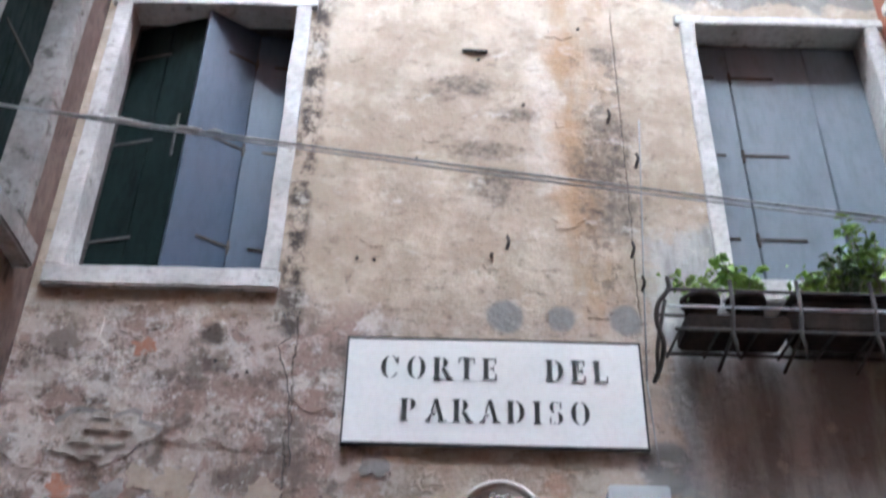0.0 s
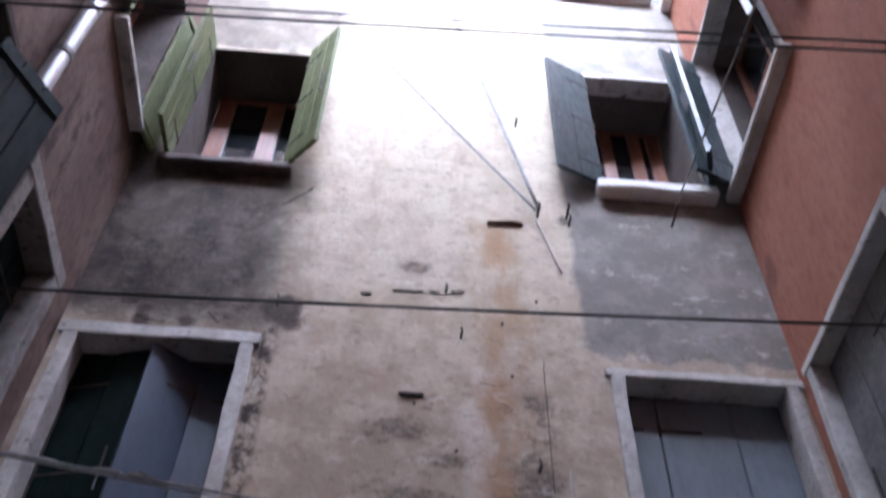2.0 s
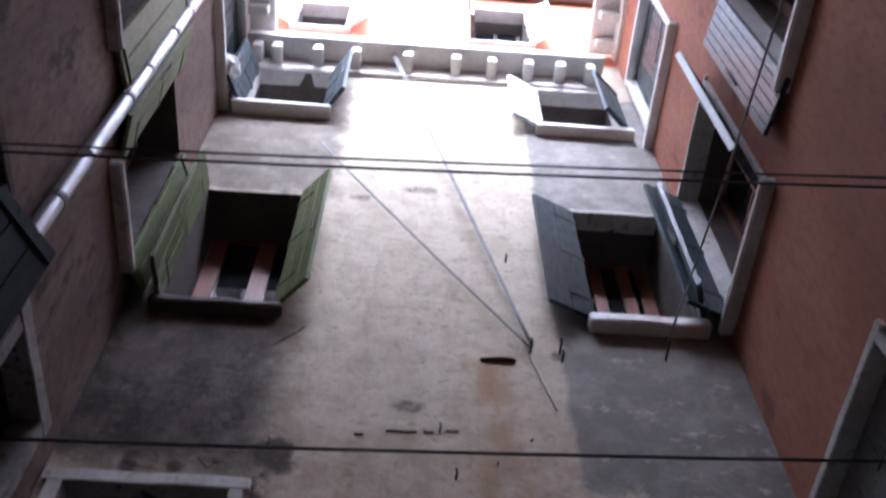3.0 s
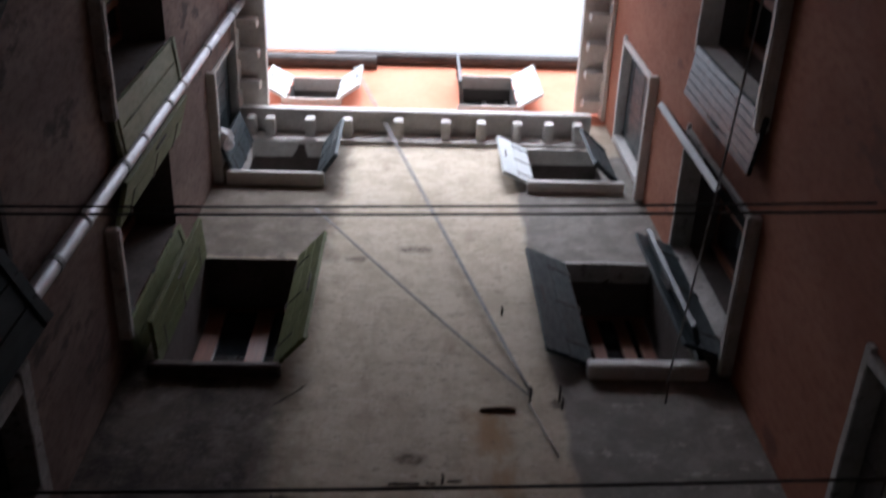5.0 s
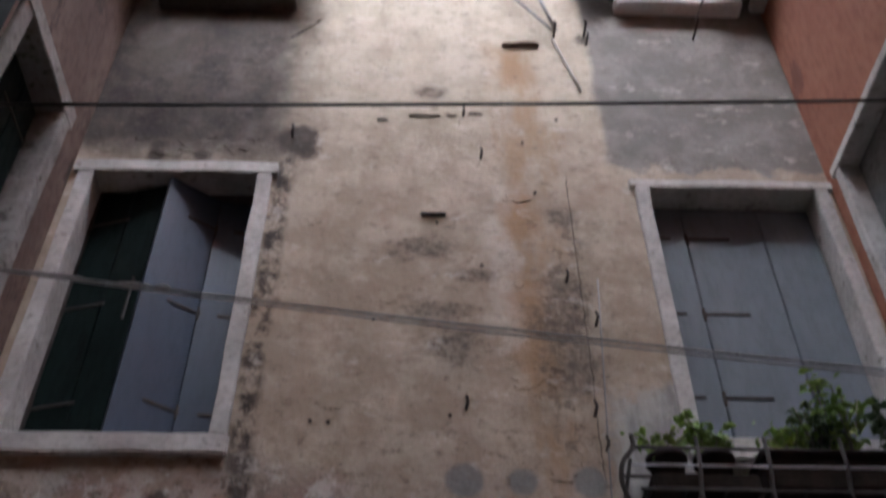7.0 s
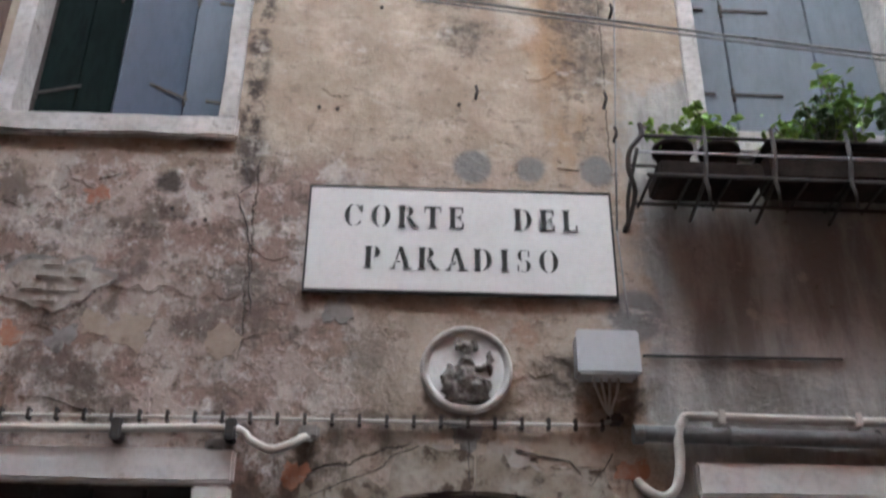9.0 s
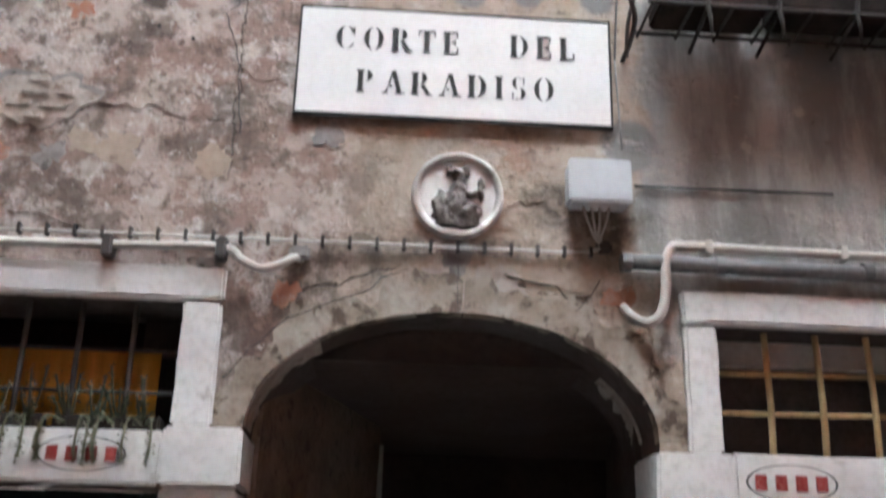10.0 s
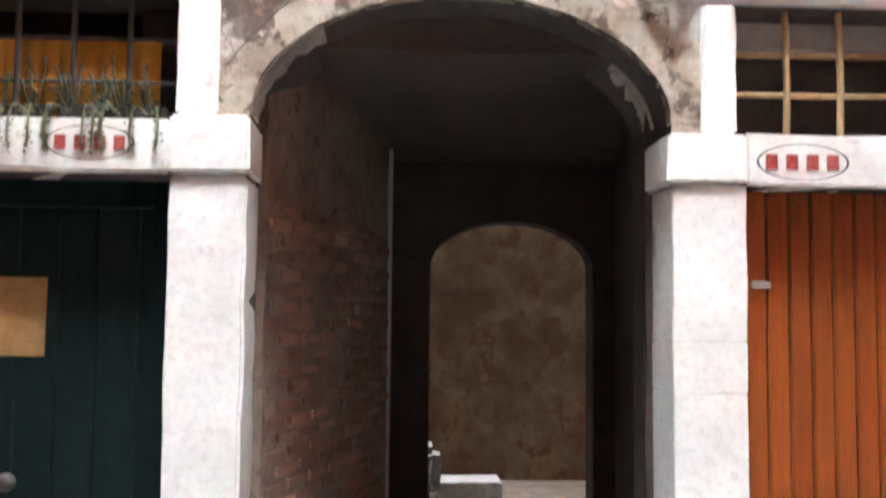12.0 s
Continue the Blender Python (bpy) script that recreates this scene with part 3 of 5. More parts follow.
for x0, x1, top in ((XW - 2.6, XW - 0.55, 13.0), (XE + 0.55, XE + 2.6, 13.8)):
    bm = bmesh.new()
    slab(bm, x0, x1, YS, 0.6, top, top + 0.15)
    tagged(part("roof_deck", bm, M_TILE), "unseen terracotta roof added over the side rooms", "roof", kind="structure")
bm = bmesh.new()
slab(bm, XW - 0.8, XE + 0.8, -0.1, 3.4, 16.12, 16.26)
tagged(part("roof_deck", bm, M_TILE), "terracotta roof over the top storey", "roof", kind="structure")

# ---- plaster left standing proud of the older coat ----
rng = random.Random(21)
spots = [(rng.uniform(-2.3, -0.85), rng.uniform(3.1, 4.2), rng.uniform(0.06, 0.2)) for _ in range(26)]
spots += [(rng.uniform(-0.7, 0.6), rng.uniform(2.98, 3.5), rng.uniform(0.04, 0.12)) for _ in range(16)]
spots += [(rng.uniform(-2.2, -1.2), rng.uniform(6.45, 6.62), rng.uniform(0.04, 0.1)) for _ in range(9)]
spots += [(rng.uniform(-0.95, 0.8), rng.uniform(4.3, 6.4), rng.uniform(0.03, 0.09)) for _ in range(7)]
for fx, fz, fr in spots:
    flakes = bmesh.new()
    n = 26
    th = rng.uniform(0.002, 0.006)
    off = Vector((fx * 3, fz * 3, fr * 9))
    top, base = [], []
    for k in range(n):
        a = 2 * math.pi * k / n
        r = fr * (0.75 + 0.55 * noise.fractal(off + Vector((math.cos(a), math.sin(a), 0)) * 1.4, 0.7, 2.2, 4))
        x, z = fx + 1.25 * r * math.cos(a), fz + 0.8 * r * math.sin(a)
        top.append(flakes.verts.new((x, -th, z)))
        base.append(flakes.verts.new((x + 0.003 * math.cos(a), 0.002, z + 0.003 * math.sin(a))))
    c = flakes.verts.new((fx, -th, fz))
    for k in range(n):
        j = (k + 1) % n
        flakes.faces.new((c, top[k], top[j]))
        flakes.faces.new((top[k], base[k], base[j], top[j]))
    bmesh.ops.recalc_face_normals(flakes, faces=flakes.faces)
    part("plaster_flake", flakes, M_FACADE, wall_north)

def rag(cx, cz, r, seed, sx=1.0, sz=1.0, n=30, dip=0.55):
    """A ragged outline round a point."""
    return [(cx + sx * q * math.cos(a), cz + sz * q * math.sin(a)) for a, q in
            ((2 * math.pi * k / n, r * (0.8 + dip * noise.fractal(Vector((math.cos(2 * math.pi * k / n) * 1.3 + seed, math.sin(2 * math.pi * k / n) * 1.3, seed * 2.0)), 0.7, 2.2, 4))) for k in range(n))]


def patch(outline, thick, m, label, name="plaster_patch"):
    bm = bmesh.new()
    top = [bm.verts.new((x, -thick, z)) for x, z in outline]
    base = [bm.verts.new((x, 0.002, z)) for x, z in outline]
    cx, cz = sum(p[0] for p in outline) / len(outline), sum(p[1] for p in outline) / len(outline)
    mid = bm.verts.new((cx, -thick, cz))
    for k in range(len(top)):
        j = (k + 1) % len(top)
        bm.faces.new((mid, top[k], top[j]))
        bm.faces.new((top[k], base[k], base[j], top[j]))
    bmesh.ops.recalc_face_normals(bm, faces=bm.faces)
    return part(name, bm, m, wall_north, label)


patch(rag(-1.78, 3.66, 0.20, 3.1, 1.25, 0.75), 0.004, M_STONE_DARK, "dark edge of a peeled hollow in the plaster")
patch(rag(-1.78, 3.645, 0.185, 3.1, 1.25, 0.72), 0.007, M_HOLLOW, "pale bare masonry in a peeled hollow")
for bx, bz, bw in ((-1.79, 3.735, 0.10), (-1.80, 3.68, 0.13), (-1.68, 3.675, 0.08), (-1.86, 3.62, 0.11), (-1.72, 3.615, 0.12), (-1.79, 3.565, 0.09)):
    b = bmesh.new()
    slab(b, bx - bw / 2, bx + bw / 2, -0.019, 0.0, bz - 0.02, bz + 0.02, 0.008, 0.01, 2)
    part("brick", b, M_HOLLOW, wall_north)
for px, pz, r, sd, m, lab in ((-1.42, 3.44, 0.10, 5.2, M_DAB, "smooth tan plaster repair"), (-1.58, 3.46, 0.07, 6.4, M_DAB, "smooth tan plaster repair"), (-1.70, 3.40, 0.07, 7.9, M_STONE_DARK, "dark missing plaster patch"), (-1.56, 3.34, 0.05, 9.3, M_HOLLOW, "pale lime plaster patch"),
                              (-1.68, 4.08, 0.06, 11.0, M_BRICKPATCH, "bare red brick showing through plaster"), (-1.92, 3.42, 0.06, 12.6, M_BRICKPATCH, "bare red brick showing through plaster"), (-1.06, 3.40, 0.09, 14.1, M_DAB, "smooth tan plaster repair"),
                              (0.28, 2.98, 0.09, 15.2, M_DAB, "tan plaster patch over the arch"), (0.40, 2.98, 0.10, 17.7, M_DAB, "tan plaster patch over the arch"), (-0.60, 3.55, 0.07, 19.4, M_STONE_DARK, "dark missing plaster patch"), (0.62, 2.72, 0.10, 21.0, M_ARCH, "rough stained plaster patch"),
                              (-0.05, 3.03, 0.08, 24.0, M_STONE_DARK, "sooty patch above the keystone"), (-0.15, 2.925, 0.085, 31.0, M_HOLLOW, "pale worn stone beside the keystone joint"), (0.10, 2.93, 0.12, 33.0, M_HOLLOW, "pale worn stone beside the keystone joint"), (0.60, 2.90, 0.07, 26.0, M_BRICKPATCH, "bare red brick by the conduit"), (-0.72, 2.86, 0.07, 28.0, M_BRICKPATCH, "bare red brick by the conduit end")):
    patch(rag(px, pz, r, sd), 0.0032 + 0.0004 * sd % 0.004, m, lab)

# ---- windows and shutters ----
COUNT = [0]


def window(f, hole, label, trim=0.09, proud=0.03, lintel=0.13, sill_h=0.13, sill_out=0.09, stone=M_STONE_OLD, sill_stone=None, depth=0.46, sash=M_SASH, stiles=(0.0, 0.5, 1.0), wide=0.075, kind="sash", rail=True, over=0.06):
    """A stone-trimmed opening with its sash set deep in the wall."""
    COUNT[0] += 1
    a, b, z0, z1 = hole
    w = thing("window_%d" % COUNT[0], None, label, "window", kind="structure")
    if trim:
        part("jamb", box_on(f, a - trim, a + 0.004, -proud, 0.16, z0, z1, rough=0.008, seg=7), stone, w)
        part("jamb", box_on(f, b - 0.004, b + trim, -proud, 0.16, z0, z1, rough=0.008, seg=7), stone, w)
    if lintel:
        part("lintel", box_on(f, a - trim - 0.03, b + trim + 0.03, -proud - 0.004, 0.16, z1 - 0.004, z1 + lintel, rough=0.008, seg=6), stone, w)
    part("sill", box_on(f, a - trim - over, b + trim + over, -sill_out, 0.3, z0 - sill_h, z0 + 0.004, 0.012, 0.007, 8), sill_stone or stone, w, "worn stone sill")
    if kind == "sash":
        fr = part("window_frame", box_on(f, a, b, depth + 0.004, depth + 0.05, z1 - 0.06, z1 - 0.003, 0.004, 0), sash, w, "orange-brown wooden sash frame")
        for t in stiles:
            u = a + 0.03 + (b - a - 0.06 - wide) * t
            part("stile", box_on(f, u, u + wide, depth - 0.02, depth + 0.045, z0 + 0.06, z1 - 0.06, 0.006, 0, 1), sash, fr)
        part("rail", box_on(f, a, b, depth, depth + 0.05, z0 + 0.005, z0 + 0.062, 0.004, 0), sash, fr)
        if rail:
            part("rail", box_on(f, a, b, depth + 0.006, depth + 0.04, z0 + 0.62 * (z1 - z0), z0 + 0.62 * (z1 - z0) + 0.035, 0.004, 0), sash, fr)
        for p, q in zip(stiles, (*stiles[1:], 1.12) if stiles[-1] < 1 else stiles[1:]):
            u, v = a + 0.03 + wide + (b - a - 0.06 - wide) * p, a + 0.03 + (b - a - 0.06 - wide) * q
            part("pane", box_on(f, u, v, depth + 0.018, depth + 0.024, z0 + 0.06, z1 - 0.06, 0, 0, 1), M_GLASS, w, "dark glass pane")
    return w


def shutter(hinge, angle, width, height, paint, label, boards=3, group="window shutters", ledge=True, thick=0.034, straps=(0.14, 0.5, 0.86), side=1, bolt=True):
    """A boarded shutter leaf that hangs from a hinge line at that turn."""
    s = thing("shutter", pose(*hinge, 0, 0, angle), label, "shutter", group)
    bw = width / boards
    for k in range(boards):
        bm = bmesh.new()
        slab(bm, k * bw + 0.0025, (k + 1) * bw - 0.0025, -thick / 2, thick / 2, 0.004 * (k % 2), height - 0.003 * ((k + 1) % 2), 0.004)
        part("board", bm, paint, s)
    for z in straps:
        bm = bmesh.new()
        slab(bm, -0.015, width * 0.55, side * (thick / 2 - 0.001), side * (thick / 2 + 0.006), z * height - 0.009, z * height + 0.009, 0.002)
        bm2 = tube([(0, side * 0.012, z * height - 0.04), (0, side * 0.012, z * height + 0.04)], 0.011)
        me = bpy.data.meshes.new("pin")
        bm2.to_mesh(me)
        bm2.free()
        bm.from_mesh(me)
        part("strap_hinge", bm, M_IRON, s, "dark iron strap hinge")
    if ledge:
        for z in (0.03, 0.93):
            bm = bmesh.new()
            slab(bm, 0.01, width - 0.01, -side * (thick / 2 + 0.014), -side * (thick / 2 - 0.001), z * height, z * height + 0.045, 0.004)
            part("ledge", bm, paint, s)
    if bolt:
        part("bolt", tube([(width - 0.06, side * 0.03, height * 0.42), (width - 0.06, side * 0.03, height * 0.58)], 0.008), M_IRON, s, "dark iron shutter bolt")
    return s


window(N, W1L, "stone-framed window with one slate blue shutter ajar", trim=0.08, lintel=0.09, sill_h=0.11, sill_out=0.035, over=0.008, stone=M_STONE_OLD, depth=0.42, stiles=(0, 0.5, 1))
window(N, W1R, "stone-framed window with closed grey-blue shutters", trim=0.075, lintel=0.06, sill_h=0.12, sill_out=0.06, over=0.0, stone=M_STONE_OLD, depth=0.42)
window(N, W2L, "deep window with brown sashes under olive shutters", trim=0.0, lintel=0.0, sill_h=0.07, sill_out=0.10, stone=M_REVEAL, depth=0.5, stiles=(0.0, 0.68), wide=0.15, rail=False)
window(N, W2R, "deep window with brown sashes and dark shutters", trim=0.0, lintel=0.05, sill_h=0.10, sill_out=0.12, stone=M_STONE_OLD, sill_stone=M_STONE, depth=0.5, stiles=(0.0, 0.3, 0.72, 1.0), wide=0.11, rail=False)
window(N, W3L, "upper window with teal shutters and pale sill", trim=0.03, lintel=0.04, sill_h=0.07, sill_out=0.15, stone=M_CORNICE, depth=0.4, sash=M_PALE)
window(N, W3R, "upper window with pale and teal shutters", trim=0.03, lintel=0.05, sill_h=0.09, sill_out=0.12, stone=M_CORNICE, depth=0.4, sash=M_PALE)
for h in R4:
    window(N, h, "small top storey window with pale shutters", trim=0.0, lintel=0.04, sill_h=0.05, sill_out=0.06, stone=M_CORNICE, depth=0.3, sash=M_GUTTER, wide=0.05)
window(W, HW["l1"], "dark stone-framed side window blacked in by a leaf", trim=0.10, lintel=0.12, sill_h=0.12, stone=M_STONE_DARK, depth=0.3, sash=M_DARKGREEN)
window(W, HW["l1b"], "side window with navy shutters in brown wall", trim=0.06, lintel=0.06, sill_h=0.1, stone=M_REVEAL, depth=0.3, sash=M_DARKGREEN)
window(W, HW["l2"], "side window with brown sashes and olive shutters", trim=0.0, lintel=0.0, sill_h=0.07, stone=M_STONE_OLD, depth=0.35)
window(W, HW["l2b"], "side window with pale olive shutters", trim=0.0, lintel=0.0, sill_h=0.07, stone=M_STONE_OLD, depth=0.35)
window(W, HW["l3"], "high side window with teal shutters", trim=0.04, lintel=0.04, sill_h=0.08, stone=M_CORNICE, depth=0.3, sash=M_PALE)
window(E, HE["r1"], "tall grey-shuttered side window in red wall", trim=0.07, lintel=0.06, sill_h=0.12, stone=M_STONE_OLD, depth=0.3, sash=M_GREYPIPE)
window(E, HE["r2"], "side window with brown sashes and teal shutters", trim=0.04, lintel=0.04, sill_h=0.07, sill_out=0.1, stone=M_STONE_OLD, depth=0.35)
window(E, HE["r2b"], "side window with plank shutters in red wall", trim=0.04, lintel=0.04, sill_h=0.07, sill_out=0.1, stone=M_STONE, depth=0.35)
window(E, HE["r3"], "high side window with dark shutters in red wall", trim=0.06, lintel=0.06, sill_h=0.08, stone=M_STONE, depth=0.12, sash=M_TEAL)

H1 = W1L[3] - W1L[2] - 0.03
shutter((W1L[1] - 0.01, 0.245, W1L[2] + 0.012), 189, 0.232, H1, M_BLUE, "narrow slate blue folding shutter panel", 1, side=1, bolt=False)
shutter((W1L[1] - 0.243, 0.205, W1L[2] + 0.012), 217, 0.33, H1, M_BLUE, "slate blue wooden shutter leaf standing ajar", 1, side=1, bolt=False)
shutter((W1L[0] + 0.01, 0.20, W1L[2] + 0.012), -16, 0.445, H1, M_DARKGREEN, "dark green wooden shutter leaf almost closed", 2, side=-1)
H2 = W1R[3] - W1R[2] - 0.03
shutter((W1R[0] + 0.008, 0.15, W1R[2] + 0.012), 0, 0.20, H2, M_GREYBLUE, "faded grey-blue closed shutter panel", 1, side=-1, bolt=False, straps=(0.2, 0.52, 0.85))
shutter((W1R[0] + 0.212, 0.15, W1R[2] + 0.012), 0, 0.45, H2, M_GREYBLUE, "faded grey-blue closed wide shutter panel", 1, side=-1, bolt=False, straps=(0.2, 0.52, 0.85))
shutter((W1R[1] - 0.008, 0.15, W1R[2] + 0.012), 180, 0.315, H2, M_GREYBLUE, "faded grey-blue closed shutter panel", 1, side=1, bolt=False, straps=())

shutter((W2L[0], -0.03, W2L[2] + 0.01), -93, 0.38, W2L[3] - W2L[2] - 0.02, M_OLIVE, "olive green wooden shutter standing open", 3, side=1)
shutter((W2L[1], -0.03, W2L[2] + 0.01), -48, 0.36, W2L[3] - W2L[2] - 0.02, M_OLIVE, "olive green wooden shutter standing open", 3, side=-1)
shutter((W2R[0], -0.03, W2R[2] + 0.01), -157, 0.40, W2R[3] - W2R[2] - 0.02, M_TEAL, "dark slate shutter folded back against the wall", 2, side=1)
shutter((W2R[1] + 0.04, -0.03, W2R[2] + 0.01), 252, 0.40, W2R[3] - W2R[2] - 0.02, M_TEAL, "dark teal shutter with pale worn edge", 3, side=-1)
shutter((W3L[0], -0.03, W3L[2] + 0.01), -112, 0.38, W3L[3] - W3L[2] - 0.03, M_TEAL, "dark teal shutter standing open", 2, side=1)
shutter((W3L[1], -0.03, W3L[2] + 0.01), -55, 0.38, W3L[3] - W3L[2] - 0.03, M_TEAL, "dark teal shutter with pale edge", 3, side=-1)
shutter((W3R[0], -0.03, W3R[2] + 0.01), -155, 0.38, W3R[3] - W3R[2] - 0.03, M_PALE, "shutter folded back against the wall, painted pale for caught light", 2, side=1)
shutter((W3R[1] + 0.06, -0.04, W3R[2] + 0.01), 222, 0.40, W3R[3] - W3R[2] - 0.03, M_TEAL, "dark teal shutter standing half open", 2, side=-1)
for h, angles, paints in ((R4[0], (-150, -35), (M_PALE, M_PALE)), (R4[1], (-95, -30), (M_TEAL, M_PALE))):
    shutter((h[0], -0.03, h[2] + 0.01), angles[0], 0.34, h[3] - h[2] - 0.02, paints[0], "small top storey shutter standing open", 2, side=1)
    shutter((h[1], -0.03, h[2] + 0.01), angles[1], 0.36, h[3] - h[2] - 0.02, paints[1], "small open top storey shutter painted pale for caught light", 2, side=-1)
# side walls
edged = shutter((XE - 0.03, -1.17, 8.2), 229, 0.39, 1.84, M_TEAL, "dark teal side shutter with pale edge", 3, side=-1)
# pale strip paints the light reflected along the leaf's free edge
bm = bmesh.new()
slab(bm, 0.39, 0.398, -0.026, 0.026, 0.0, 1.84, 0.002)
part("lit_edge", bm, M_PALE, edged, "pale strip painted as light caught on the edge")
shutter((XE - 0.03, -0.14, 8.11), 200, 0.36, 1.85, M_TEAL, "dark teal side shutter standing open", 2)
shutter((XE - 0.035, -1.99, 8.2), 98, 0.42, 1.8, M_TEALGLOSS, "grey-teal plank shutter catching the light", 6, straps=())
shutter((XE - 0.03, -2.9, 8.31), 245, 0.45, 1.78, M_TEAL, "grey-teal plank shutter standing open", 6)
shutter((XE + 0.09, -1.195, 11.36), 90, 1.07, 1.53, M_TEAL, "dark teal closed high shutter", 4)
shutter((XE + 0.10, -1.355, 4.36), 90, 1.15, 1.86, M_GREYPIPE, "grey-green closed tall shutter", 4)
shutter((XW + 0.03, -0.33, 8.11), 76, 0.30, 1.72, M_PALEOLIVE, "pale olive side shutter standing open", 2)
shutter((XW + 0.03, -1.07, 8.2), -75, 0.36, 1.9, M_PALEOLIVE, "pale olive side shutter standing open", 2)
shutter((XW + 0.025, -1.88, 8.36), 84, 0.36, 1.88, M_PALEOLIVE, "pale olive side shutter folded back beside the pipe", 2)
shutter((XW + 0.03, -2.56, 8.36), -60, 0.36, 1.74, M_PALEOLIVE, "pale olive side shutter standing open", 2)
shutter((XW - 0.08, -0.07, 11.59), -90, 0.98, 1.4, M_TEAL, "dark teal closed high side shutter", 3)
shutter((XW + 0.03, -1.844, 4.584), 62, 0.44, 1.82, M_DARKGREEN, "dark navy side shutter standing open", 3)
shutter((XW + 0.03, -2.675, 4.619), -62, 0.44, 1.88, M_DARKGREEN, "dark navy side shutter standing open", 3)
# near-black leaf put in place of the open window's unlit void
shutter((XW - 0.14, -0.365, 4.49), -90, 0.63, 1.86, M_DARKGREEN, "near-black leaf standing in for an open window's dark", 3)

# ---- cloths ----
bm = bmesh.new()
bmesh.ops.create_icosphere(bm, subdivisions=4, radius=1.0, matrix=Matrix.LocRotScale((0, 0, 0.05), None, (0.09, 0.13, 0.10)))
for v in bm.verts:
    v.co += noise.noise_vector(v.co * 14) * 0.045
cloth = part("cloth_bundle", bm, M_WHITECLOTH, smooth=True)
cloth.matrix_world = pose(XW + 0.10, -0.42, HW["l3"][2] + 0.01)
tagged(cloth, "crumpled white cloth lying on a stone sill", "cloth")


def net_curtain(u0, u1, d, z0, z1, label):
    """A hanging cloth in folds that narrows to one side at the top."""
    bm = bmesh.new()
    rows = []
    for j in range(7):
        q = j / 6
        rows.append([bm.verts.new((u0 + (u1 - u0) * (0.5 * q + (1 - 0.5 * q) * k / 16), d + 0.012 * math.sin(k * 1.9), z0 + (z1 - z0) * q)) for k in range(17)])
    for A, B in zip(rows, rows[1:]):
        for k in range(16):
            bm.faces.new((A[k], A[k + 1], B[k + 1], B[k]))
    bmesh.ops.solidify(bm, geom=bm.faces[:], thickness=0.003)
    return tagged(part("curtain", bm, M_WHITECLOTH, smooth=True), label, "curtain", "net curtains")


net_curtain(W2L[0] + 0.30, W2L[0] + 0.40, 0.50, W2L[2] + 0.064, W2L[2] + 0.66, "white net curtain drawn aside in the window")
net_curtain(W2L[1] - 0.07, W2L[1] - 0.01, 0.50, W2L[2] + 0.064, W2L[2] + 0.95, "white net curtain drawn aside in the window")
net_curtain(W2R[0] + 0.32, W2R[0] + 0.37, 0.50, W2R[2] + 0.064, W2R[2] + 0.7, "white net curtain drawn aside in the window")

# ---- eaves and gutters ----
def eaves(name, f, u0, u1, z, corbels, label, out=0.32):
    c = thing(name, None, label, "cornice", kind="structure")
    part("cornice_slab", box_on(f, u0, u1, -out, 0.0, z, z + 0.14, 0.01, 0.004, 12), M_CORNICE, c)
    part("cornice_band", box_on(f, u0, u1, -0.05, 0.0, z - 0.26, z, 0.006, 0.003, 12), M_CORNICE, c)
    for u in corbels:
        part("corbel", box_on(f, u - 0.055, u + 0.055, -out + 0.06, 0.0, z - 0.18, z - 0.001, 0.012, 0.004, 1), M_CORNICE, c)
    return c


eaves("cornice_north", N, XW + 0.06, XE - 0.3, 12.95, [-2.08, -1.86, -1.40, -0.97, -0.38, 0.17, 0.58, 1.0, 1.37, 1.71], "pale stone cornice on square corbels")
eaves("cornice_east", E, -6.0, -0.02, 13.9, [-0.2 - 0.36 * k for k in range(15)], "pale stone eaves cornice on square corbels", 0.34)
eaves("cornice_west", W, -6.0, -0.02, 13.2, [-0.2 - 0.36 * k for k in range(15)], "pale stone eaves cornice on square corbels", 0.34)
gut = thing("gutter", None, "dark metal roof gutter along the top storey", "gutter")
for a, b, z in ((XW - 0.5, -0.75, 15.78), (-1.35, XE + 0.5, 16.02)):
    part("trough", tube([(a, -0.07, z), (b, -0.07, z)], 0.1, 10), M_GUTTER, gut)
part("fascia", box_on(N, XW - 0.5, XE + 0.5, -0.02, 0.4, 15.98, 16.12, 0, 0, 1), M_GUTTER, gut)

# ---- drainpipe on the brown wall ----
pipe = thing("drainpipe", None, "zinc rainwater pipe clamped to brown wall", "drainpipe")
part("pipe", tube([(XW + 0.085, -1.485, z) for z in (0.05, 3, 6, 9, 12, 13.15)], 0.05, 14), M_ZINC, pipe, smooth=True)
for z in (1.2, 3.4, 5.6, 6.9, 8.3, 9.6, 11.2, 12.6):
    part("clamp", tube([(XW + 0.085, -1.485, z - 0.025), (XW + 0.085, -1.485, z + 0.025)], 0.057, 14), M_GREYPIPE, pipe)
    part("joint", tube([(XW + 0.085, -1.485, z + 0.5), (XW + 0.085, -1.485, z + 0.58)], 0.054, 14), M_ZINC, pipe, smooth=True)

# ---- cables and clothes lines ----
def line(name, a, b, drop, r, m, label, cat="cable", steps=24):
    return tagged(part(name, tube(sag(a, b, drop, steps), r, 6), m, smooth=True), label, cat, "overhead lines")


line("cable", (XW, -0.85, 4.788), (XE, -0.85, 4.232), 0.02, 0.0055, M_CABLE, "thin grey twin cable slung past the windows")
line("cable", (XW, -0.86, 4.774), (XE, -0.86, 4.203), 0.03, 0.0045, M_CABLE, "thin grey twin cable slung past the windows")
line("cable", (XW, -1.4, 5.121), (XE, -1.4, 5.311), 0.02, 0.008, M_BLACKCABLE, "dark cable slung across the court")
line("clothes_line", (XW, -2.1, 6.327), (XE, -2.1, 6.603), 0.02, 0.006, M_BLACKCABLE, "dark clothes line across the court", "line")
